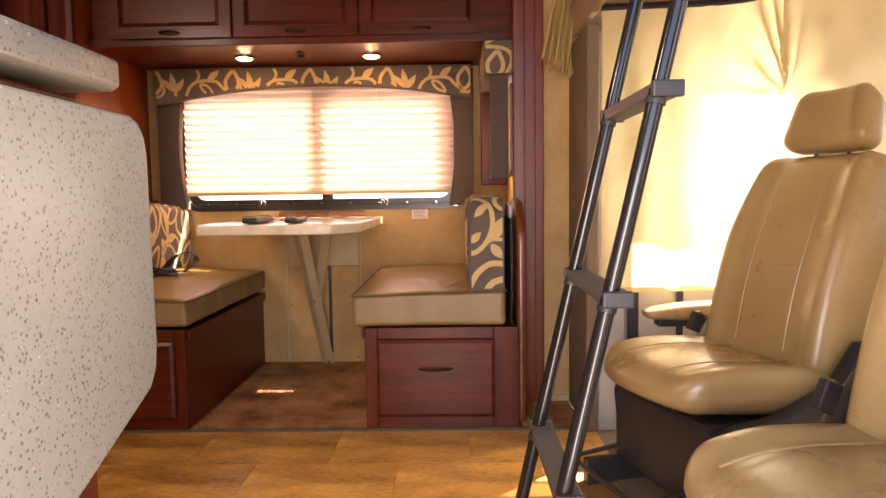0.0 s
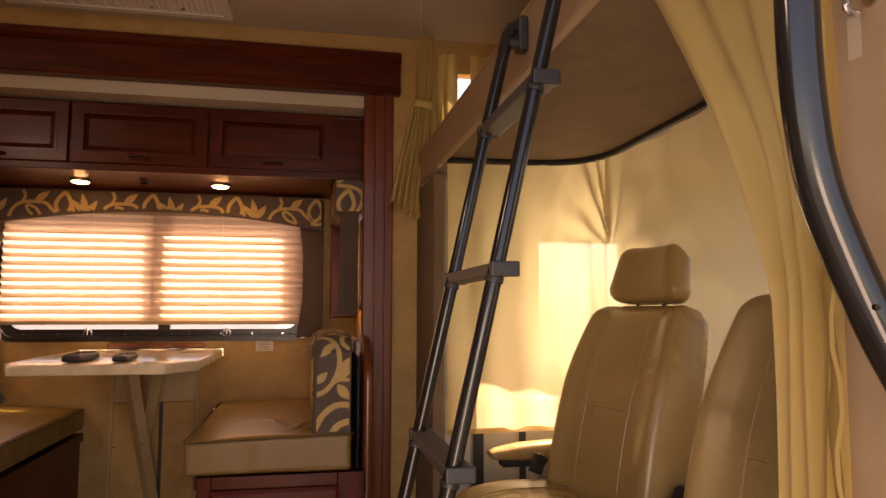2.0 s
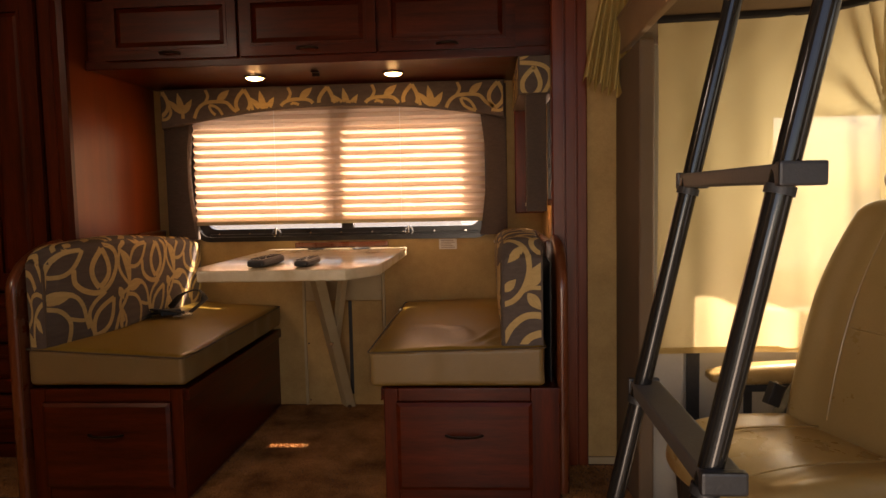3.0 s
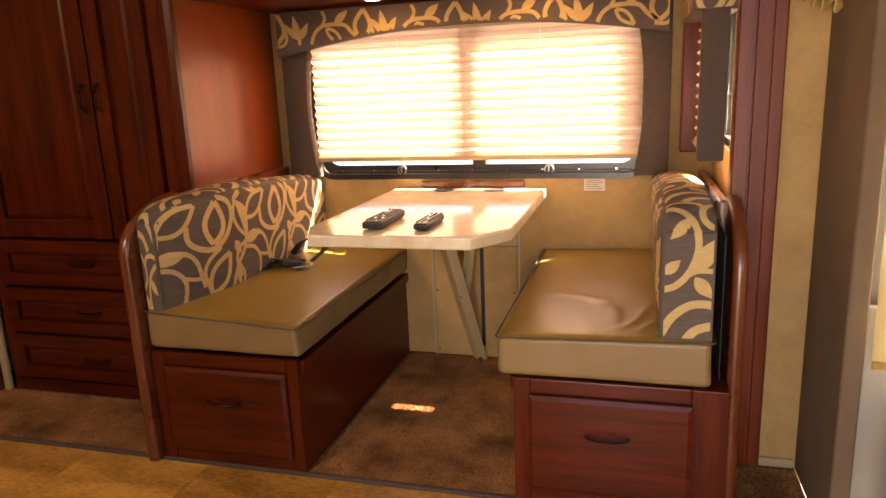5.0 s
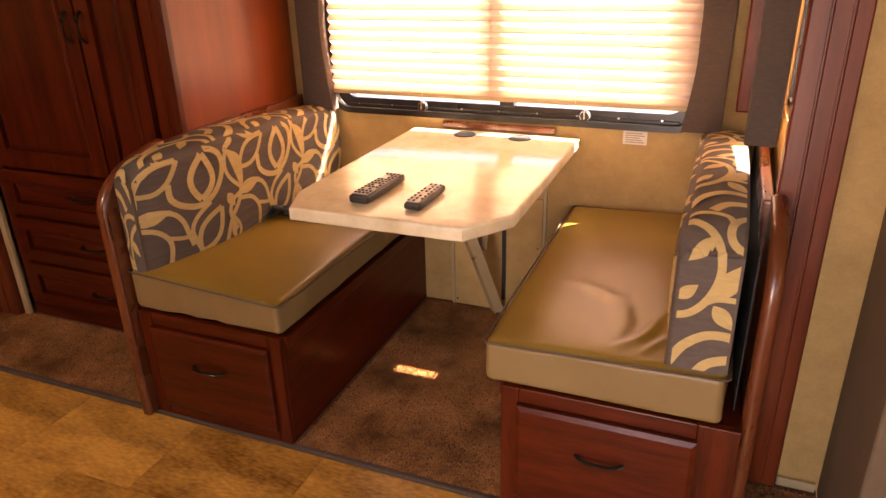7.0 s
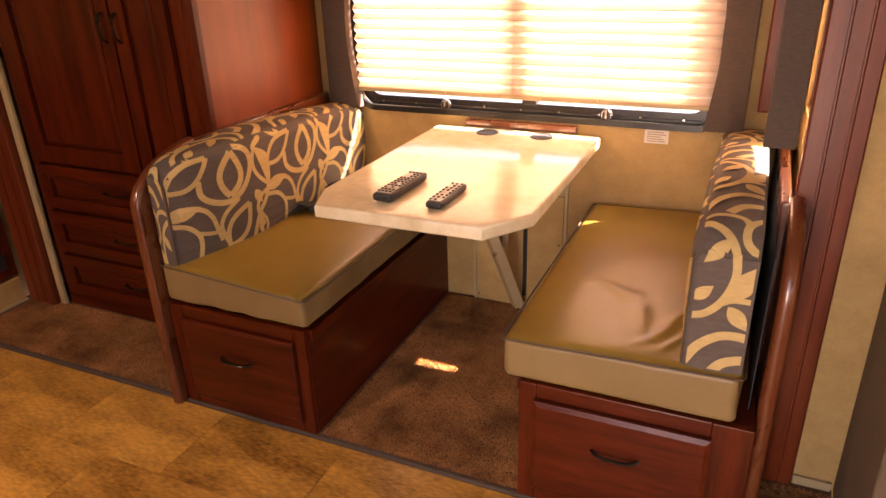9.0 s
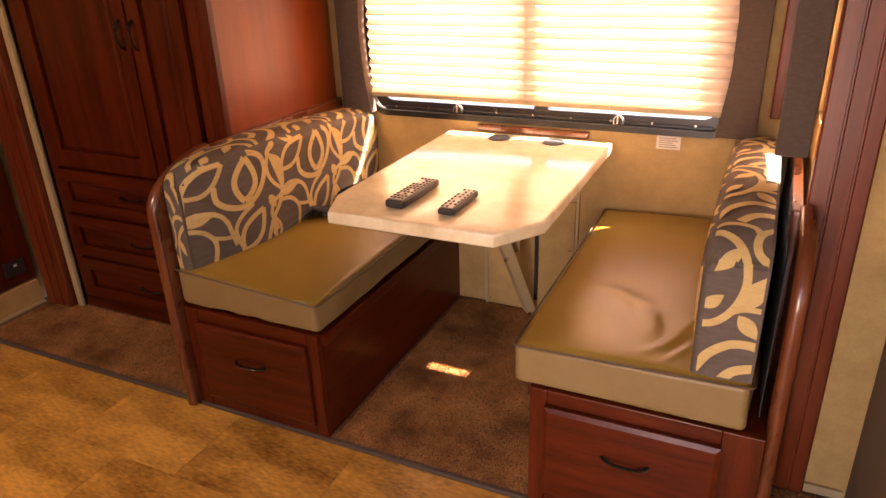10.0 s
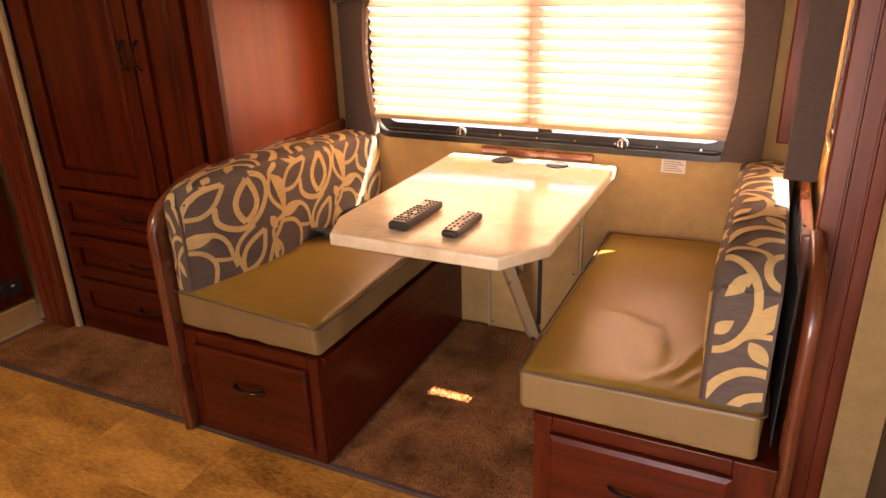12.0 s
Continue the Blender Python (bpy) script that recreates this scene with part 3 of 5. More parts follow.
def strip_motif():
    """Bold stems and leaves, in centimetres, that run along a strip 13 wide and repeat every 42."""
    q = band(curve2([(5.5, -1.5), (8, 2.2), (11, 3.6), (14, 3.8)]), 2.3)
    q += band(curve2([(0.2, 1.0), (3.0, 6.0), (7.0, 9.2), (11, 9.6), (14, 8.6)]), 2.1)
    q += band(curve2([(-0.5, 12.8), (3.5, 14.2), (6.8, 18.0), (8.6, 23.5), (8.0, 29.0), (5.5, 33.0), (1.5, 35.5), (-1, 36)]), 1.7)
    q += band(curve2([(6.2, 17.0), (9.0, 18.2), (14, 18.0)]), 1.3)
    q += leaf_quads((8.3, 18.0), (13.2, 26.5), 4.6, 1.0) + leaf_quads((8.0, 16.6), (12.4, 11.2), 3.4, 1.0)
    q += leaf_quads((0.6, 17.0), (4.6, 21.0), 2.8, 1.0) + leaf_quads((7.0, 31.5), (2.0, 26.0), 3.0, 1.0)
    q += band(curve2([(13.6, 28.0), (10.0, 31.0), (9.8, 35.0), (12.2, 38.2), (14, 39)]), 1.7)
    return q + band(curve2([(0.4, 38.0), (4.5, 39.0), (8.5, 38.0), (10.0, 35.5)]), 1.5)


def print_pattern(place, u0, u1, v0, v1, shift=(0, 0), scale=1.0, ok=None, motif_quads=None, repeat=(0.37, 0.46), out=(0, 0, 0)):
    """Lays the repeat over a surface; place(u, v) gives a point just above the cloth."""
    bm = bm_new()
    pu, pv = repeat[0] * scale, repeat[1] * scale
    for i in range(int((u0 - shift[0]) // pu) - 1, int((u1 - shift[0]) // pu) + 2):
        for j in range(int((v0 - shift[1]) // pv) - 1, int((v1 - shift[1]) // pv) + 2):
            for k, q in enumerate(motif_quads or MOTIF):
                P = [(p.x * 0.01 * scale + i * pu + shift[0], p.y * 0.01 * scale + j * pv + shift[1]) for p in q]
                if not any(u0 <= u <= u1 and v0 <= v <= v1 for u, v in P):
                    continue
                P = [(min(max(u, u0), u1), min(max(v, v0), v1)) for u, v in P]
                if ok and not all(ok(u, v) for u, v in P):
                    continue
                vs = [bm.verts.new(Vector(place(u, v)) + Vector(out) * (k // 7 % 12) * 0.00008) for u, v in P]
                try:
                    bm.faces.new(vs)
                except ValueError:
                    pass
    return bm




def valance_motif():
    """Open and filled leaves on a winding stem, in centimetres, 37.5 to the repeat."""
    q = leaf_quads((-0.6, -1.5), (0.6, 9.5), 6.4, 0.0, 1.7) + leaf_quads((9.3, -0.5), (3.0, 6.2), 2.6, 1.0)
    q += leaf_quads((9.6, -0.5), (7.6, 9.0), 3.0, 1.0) + leaf_quads((10.0, -0.5), (14.2, 6.0), 2.8, 1.0)
    q += band(curve2([(9.8, -2.5), (9.8, 1.0), (10.6, 3.5)]), 1.5)
    q += band(curve2([(15.0, -2.5), (16.8, 1.5), (20.0, 4.0), (25.0, 4.6), (30.0, 4.0), (33.0, 1.0), (36.8, -1.6)]), 1.5)
    q += band(curve2([(20.0, 4.0), (21.5, 7.0), (20.5, 10.0)]), 1.3) + leaf_quads((25.5, 4.6), (31.5, 9.6), 3.2, 1.0)
    q += leaf_quads((22.0, 3.0), (28.5, -2.5), 3.0, 0.0, 1.2)
    return q + band(curve2([(3.4, 4.0), (4.2, 0.0), (2.0, -2.6), (-2.2, -2.4)]), 1.3)


part("leaf_pattern", print_pattern(lambda u, v: (u, VAL_Y - 0.0012, v), VX0 + 0.005, VX1 - 0.005, 1.30, 1.473, (-0.103, 1.372), 1.0, lambda u, v: v > arch(u) + 0.003, valance_motif(), (0.375, 9.0), (0, -1, 0)), LEAF, valance, "beige woven leaves")

# end window in the slide-out's side wall, with its shade, panels and little valance
win2 = tagged(new("window_2"), "narrow window in the slide-out's end wall", "", "", "structure")
BASES[win2.name] = Matrix()
part("window_frame", ring(bm_new(), [(3.253, 0.933), (3.657, 0.933), (3.657, 1.397), (3.253, 1.397)], [(3.27, 0.955), (3.64, 0.955), (3.64, 1.375), (3.27, 1.375)], "x", 0.860, 0.890), BLACK_PAINT, win2)
pane = part("pane", bx(0.873, 0.877, 3.271, 3.639, 0.956, 1.374, 0), GLASS, win2)
pane.visible_shadow = False
sh = thing("pleated_shade", (0.80, 3.43, 0.93), "tan pleated shade over the narrow end window", "window shade")
part("pleats", pleats(3.245, 3.645, 0.945, 1.40, 0.778, 0.0362, 0.022, "x"), SHADE, sh)
part("bottom_rail", bx(0.764, 0.792, 3.243, 3.647, 0.925, 0.942, 0.004), LEG, sh)
single("window_side_panel", bx(0.744, 0.818, 3.185, 3.232, 0.914, 1.36, 0.006), BROWN_FABRIC, "dark grey-brown linen panel at the end window", "window panel", "side panels of the end window")
single("window_side_panel", bx(0.722, 0.846, 3.660, 3.695, 0.895, 1.36, 0.006), WOOD, "dark wooden side board at the end window", "window panel", "side panels of the end window")
v2 = thing("window_valance", (0.77, 3.44, 1.34), "small padded taupe valance with a beige leaf pattern", "valance")
part("board", bx(0.718, 0.846, 3.175, 3.70, 1.335, 1.472, 0.008, 3), TAUPE, v2, smooth=True)
part("leaf_pattern", print_pattern(lambda u, v: (u, 3.1738, v), 0.724, 0.840, 1.34, 1.47, (0.60, 1.18), 0.8), LEAF, v2)
part("leaf_pattern_side", print_pattern(lambda u, v: (0.7168, u, v), 3.182, 3.694, 1.34, 1.47, (3.1, 1.15), 0.8), LEAF, v2)

# ---- overhead cabinets ----
CAB_Y, CAB_Z0, CAB_Z1 = 3.245, 1.484, 1.762
cab = thing("overhead_cabinet", (-0.05, CAB_Y, CAB_Z0), "dark cherry wood overhead cabinet with three raised-panel doors", "cabinet")
part("carcass", bx(-0.925, 0.846, CAB_Y + 0.02, BACK_Y - 0.003, CAB_Z0 + 0.004, CAB_Z1, 0.003), WOOD_X, cab)
part("face_rail", bx(-0.925, 0.846, CAB_Y, CAB_Y + 0.0195, CAB_Z0, CAB_Z0 + 0.036, 0.003), WOOD_X, cab)
part("top_rail", bx(-0.925, 0.846, CAB_Y, CAB_Y + 0.0195, CAB_Z1 - 0.016, CAB_Z1, 0.003), WOOD_X, cab)


def raised_door(parent, x0, x1, z0, z1, y, stile=0.05, name="door", handle=None, wood=None, vertical=True):
    """A framed door with a bevelled raised field; its face looks towards smaller y."""
    d = part(name, ring(bm_new(), [(x0, z0), (x1, z0), (x1, z1), (x0, z1)], [(x0 + stile, z0 + stile), (x1 - stile, z0 + stile), (x1 - stile, z1 - stile), (x0 + stile, z1 - stile)], "y", y - 0.020, y - 0.001), WOOD if vertical else WOOD_X, parent)
    bm = bm_new()
    i, o = stile - 0.001, stile + 0.022
    lo = [bm.verts.new((p, y - 0.006, q)) for p, q in ((x0 + i, z0 + i), (x1 - i, z0 + i), (x1 - i, z1 - i), (x0 + i, z1 - i))]
    hi = [bm.verts.new((p, y - 0.016, q)) for p, q in ((x0 + o, z0 + o), (x1 - o, z0 + o), (x1 - o, z1 - o), (x0 + o, z1 - o))]
    for k in range(4):
        bm.faces.new((lo[k], lo[(k + 1) % 4], hi[(k + 1) % 4], hi[k]))
    bm.faces.new(hi)
    part("raised_panel", bm, WOOD if vertical else WOOD_X, d)
    bm = bm_new()
    ring(bm, [(x0 + stile - 0.007, z0 + stile - 0.007), (x1 - stile + 0.007, z0 + stile - 0.007), (x1 - stile + 0.007, z1 - stile + 0.007), (x0 + stile - 0.007, z1 - stile + 0.007)],
         [(x0 + stile + 0.004, z0 + stile + 0.004), (x1 - stile - 0.004, z0 + stile + 0.004), (x1 - stile - 0.004, z1 - stile - 0.004), (x0 + stile + 0.004, z1 - stile - 0.004)], "y", y - 0.0225, y - 0.010)
    part("moulding", bm, WOOD, d)
    if handle:
        pull(d, *handle)
    return d


def pull(parent, x, z, y, upright=False, w=0.05):
    """A bowed bronze bar handle on two feet."""
    pts = []
    for k in range(13):
        f = k / 12 * 2 - 1
        o = 0.022 * (1 - abs(f) ** 4)
        pts.append((x + (0 if upright else f * w), y - 0.002 - o, z + (f * w if upright else 0)))
    h = part("handle", tube(bm_new(), pts, 0.0048, 8, flat=(0.0075, 0.0042)), HANDLE, parent, "dark bronze bar handle", smooth=True)
    return h


for x0, x1 in ((-0.835, -0.325), (-0.312, 0.200), (0.213, 0.712)):
    raised_door(cab, x0, x1, CAB_Z0 + 0.030, CAB_Z1 - 0.010, CAB_Y, 0.042, handle=((x0 + x1) / 2, CAB_Z0 + 0.05, CAB_Y - 0.022, False, 0.036), vertical=False)
for x in (-0.352, 0.225):
    lamp = thing("puck_light", (x, 3.50, CAB_Z0 - 0.012), "small lit round puck light under the overhead cabinet", "ceiling light", "puck lights under the cabinet")
    part("rim", tube(bm_new(), [(x + 0.040 * math.cos(a), 3.50 + 0.040 * math.sin(a), CAB_Z0 - 0.001) for a in [2 * math.pi * k / 24 for k in range(24)]], 0.005, 8, True), HANDLE, lamp, smooth=True)
    dome = bm_new()
    bmesh.ops.create_uvsphere(dome, u_segments=20, v_segments=10, radius=0.036)
    part("lens", move(dome, Matrix.Translation((x, 3.50, CAB_Z0 - 0.003)) @ Matrix.Diagonal((1, 1, 0.30, 1))), LAMP_ON, lamp, smooth="all")
knob = thing("cabinet_catch", (-0.08, 3.40, CAB_Z0), "small dark catch under the overhead cabinet", "catch")
part("plate", disc(bm_new(), (-0.08, 3.42, CAB_Z0 + 0.002), "z", 0.016, -0.006, 14), HANDLE, knob)
part("lever", bx(-0.09, -0.06, 3.415, 3.425, CAB_Z0 - 0.020, CAB_Z0 - 0.006, 0.003), HANDLE, knob)

# ---- pantry ----
PY = 3.135
pan = thing("pantry", (-1.41, PY, 0), "tall dark cherry wood pantry with two doors over drawers", "cabinet")
part("carcass", bx(-1.895, -0.958, PY + 0.02, BACK_Y - 0.003, 0.02, 1.762, 0.003), WOOD, pan)
part("side_panel", bx(-0.956, -0.940, PY + 0.004, BACK_Y - 0.003, 0.02, 1.762, 0.003), WOOD_PANEL, pan, "smooth reddish cherry veneer side")
part("corner_stile", prism(bm_new(), [(-1.03, PY + 0.0195), (-1.03, PY - 0.002), (-0.985, PY - 0.002), (-0.978, PY - 0.008), (-0.955, PY - 0.010), (-0.934, PY - 0.004), (-0.934, PY + 0.0195)], "z", 0.02, 1.762, 0.002), WOOD, pan)
part("face_frame", bx(-1.895, -1.031, PY, PY + 0.0195, 0.005, 0.06, 0.003), WOOD_X, pan)
part("left_stile", bx(-1.895, -1.845, PY, PY + 0.0195, 0.062, 1.762, 0.003), WOOD, pan)
raised_door(pan, -1.840, -1.285, 0.66, 1.74, PY, 0.065, handle=(-1.312, 1.17, PY - 0.022, True, 0.048))
raised_door(pan, -1.275, -1.036, 0.66, 1.74, PY, 0.058, handle=(-1.248, 1.17, PY - 0.022, True, 0.048))
for z0, z1 in ((0.465, 0.645), (0.27, 0.45), (0.075, 0.255)):
    raised_door(pan, -1.840, -1.036, z0, z1, PY, 0.045, "drawer", handle=(-1.44, (z0 + z1) / 2 + 0.01, PY - 0.022, False, 0.055), vertical=False)


# ---- dinette benches ----
def pad_top(y):
    """Height of the curved top of a bench back."""
    base = 0.850 - 0.022 * (max(0.0, 3.25 - y) / 0.46) ** 1.6
    base -= 0.048 * max(0.0, (y - 3.12) / 0.68) ** 1.3
    s = (y - 2.788) / 0.085
    if s < 1:
        base -= 0.072 * (1 - math.sqrt(max(0.0, 1 - (1 - s) ** 2)))
    return base


def bench(mirror, name_label):
    """Bench cabinet with drawer and shaped end panel. mirror=1: its back is towards larger x."""
    if mirror > 0:
        ix, ox = 0.262, 0.790           # aisle side, back side
    else:
        ix, ox = -0.392, -0.905
    a, b = min(ix, ox), max(ix, ox)
    t = thing("dinette_bench", ((a + b) / 2, 2.79, 0), name_label, "bench", "dinette benches")
    part("carcass", bx(a + 0.001, b - 0.001 + (0.026 if mirror > 0 else 0), 2.800, BACK_Y - 0.004, 0.0, 0.366, 0.003), WOOD_Y, t)
    # face frame: stiles, rails
    part("stile", bx(ix if mirror > 0 else ix - 0.042, ix + 0.046 if mirror > 0 else ix, 2.779, 2.7995, 0.0, 0.374, 0.004), WOOD, t)
    part("stile", bx(ox - 0.064 if mirror > 0 else ox, ox + 0.026 if mirror > 0 else ox + 0.050, 2.779, 2.7995, 0.0, 0.374, 0.003), WOOD, t)
    l, r = (ix + 0.0465, ox - 0.0645) if mirror > 0 else (ox + 0.0505, ix - 0.0425)
    part("rail", bx(l, r, 2.780, 2.7995, 0.332, 0.374, 0.003), WOOD_X, t)
    part("rail", bx(l, r, 2.780, 2.7995, 0.0, 0.052, 0.003), WOOD_X, t)
    part("side_lip", bx(ix - 0.012 if mirror > 0 else ix - 0.010, ix + 0.010 if mirror > 0 else ix + 0.012, 2.802, BACK_Y - 0.005, 0.330, 0.3685, 0.004), WOOD_Y, t)
    # drawer front
    bm = bm_new()
    x0, x1, z0, z1 = l - 0.004, r + 0.004, 0.050, 0.332
    o = [(x0, z0), (x1, z0), (x1, z1), (x0, z1)]
    s = 0.012
    i = [(x0 + s, z0 + s), (x1 - s, z0 + s), (x1 - s, z1 - s), (x0 + s, z1 - s)]
    L0 = [bm.verts.new((p, 2.7785, q)) for p, q in o]
    L1 = [bm.verts.new((p, 2.766, q)) for p, q in o]
    L2 = [bm.verts.new((p, 2.760, q)) for p, q in i]
    for A, B in ((L0, L1), (L1, L2)):
        for k in range(4):
            bm.faces.new((A[k], A[(k + 1) % 4], B[(k + 1) % 4], B[k]))
    bm.faces.new(L2)
    bm.faces.new(L0[::-1])
    d = part("drawer", bm, WOOD_X, t, "cherry drawer front with a darker lower grain")
    pull(d, (x0 + x1) / 2, 0.228, 2.762, False, 0.056)
    # shaped end panel with a rounded, glossy edge
    front, base, dy, dz = (2.852, 0.66, 0.21, 0.160) if mirror > 0 else (2.753, 0.69, 0.30, 0.152)
    pts = [(front, 0.0)] + [(front, base * k / 6) for k in range(1, 7)]
    for k in range(1, 15):
        ang = math.pi / 2 * k / 14
        pts.append((front + dy * (1 - math.cos(ang)), base + dz * math.sin(ang)))
    deep = 3.084 if mirror > 0 else BACK_Y - 0.004      # stops at the fascia post
    pts += [(deep, base + dz + 0.002), (deep, 0.0)]
    px = (0.8175, 0.846) if mirror > 0 else (-0.940, -0.912)
    part("end_panel", prism(bm_new(), pts, "x", px[0], px[1], 0.009, 3), WOOD_LIGHT, t, "glossy cherry end panel with a rounded top", smooth=True)
    if mirror > 0:
        part("inner_panel", bx(0.8005, 0.8270, 3.0875, BACK_Y - 0.006, 0.002, 0.815, 0.010, 3), WOOD_LIGHT, t)
        # black sheet stands in for the deep shade between cushion and end panel
        part("inner_lining", bx(0.7970, 0.8000, 2.872, BACK_Y - 0.008, 0.368, 0.760, 0.001), STRAP, t, "black sheet for the shade in the gap behind the cushion")
    rim = [(sum(px) / 2 + 0.002 * mirror, p - 0.001, q + 0.001) for p, q in pts[:-2] if p < 3.02]
    rim = [(rim[0][0], rim[0][1], 0.005)] + rim[1:]
    if mirror > 0:
        rim += [(rim[0][0], 3.0815, base + dz + 0.003)]
    part("edge_trim", tube(bm_new(), rim, 0.02, 12, flat=(0.018, 0.011), side=(1, 0, 0)), WOOD_LIGHT, t, "glossy rounded edge trim", smooth=True)
    return t


bench(1, "dark cherry wood dinette bench base with one drawer")
bench(-1, "dark cherry wood dinette bench base with one drawer, beside the pantry")


def seat_cushion(x0, x1, wrinkle):
    front, deep, tilt = 2.777, BACK_Y - 0.02, 0.014 if wrinkle else -0.032
    cx, cy, cz = (x0 + x1) / 2, (front + deep) / 2, 0.440
    sx, sy, sz = x1 - x0, deep - front, 0.122 if wrinkle else 0.112
    t = thing("seat_cushion", (cx, cy, 0.379), "thick tan vinyl bench seat cushion with welted edges", "cushion", "bench seat cushions")

    def bend(p):
        w = 0.0
        if wrinkle and p.z > 0:
            u, v = p.x + 0.175, p.y + 0.352
            r, ang = math.hypot(u, v), math.atan2(v, u)
            w = 0.0095 * math.exp(-((r - 0.205) / 0.017) ** 2) * math.exp(-((ang - 0.55) / 0.75) ** 2)
            for px0, py0, slope, wide, long, high in ((0.100, -0.34, 0.30, 0.015, 0.075, 0.0085), (0.060, -0.42, 0.75, 0.011, 0.050, 0.005), (0.115, -0.42, 0.55, 0.010, 0.040, 0.005), (-0.04, -0.44, -0.2, 0.016, 0.050, 0.003)):
                w += high * math.exp(-((p.x - px0 - slope * (p.y - py0)) / wide) ** 2) * math.exp(-((p.y - py0) / long) ** 2)
            w += 0.004 * noise.noise(p * 5.0)
        if abs(p.z) < 0.05:
            w2 = 0.0058 * math.sin(p.y * 46 + 2 * math.sin(p.y * 9)) * math.sin(p.z * 14 + 1)
            if p.x > sx / 2 - 0.02 and p.x > 0:
                p = p + Vector((w2, 0, 0))
            if p.y < -sy / 2 + 0.02:
                p = p + Vector((0, (0.0014 if wrinkle else 0.0036) * math.sin(p.x * 40 + 1.5 * math.sin(p.x * 13)), 0))
        return p + Vector((0, 0, w + tilt * p.x / sx * (0.5 + p.z / sz)))
    part("cover", move(soft_box((sx, sy, sz), 0.020, 84 if wrinkle else 34, 0.014, bend, 2, 0.002), Matrix.Translation((cx, cy, cz))), LEATHER, t, smooth="all")
    cover = bpy.data.objects[t.children[0].name].data
    # upright faces take the copy that has shade put into its colour
    cover.materials.append(LEATHER_SHADED)
    for face in cover.polygons:
        if abs(face.normal.z) < 0.6:
            face.material_index = 1
    for z in (cz + sz / 2 - 0.0045,):
        e = 0.0015
        line = []
        for (p, q, a) in ((x1 - e - 0.012, front + sy - e - 0.012, 0), (x0 + e + 0.012, front + sy - e - 0.012, 90), (x0 + e + 0.012, front + e + 0.012, 180), (x1 - e - 0.012, front + e + 0.012, 270)):
            for k in range(5):
                tt = radians(a + 22.5 * k)
                line.append((p + 0.016 * math.cos(tt), q + 0.016 * math.sin(tt), z + tilt * (p - cx) / sx))
        part("welt", tube(bm_new(), line, 0.0030, 6, True), PIPING, t, smooth=True)
    return t


seat_cushion(0.218, 0.774, True)
seat_cushion(-0.909, -0.378, False)


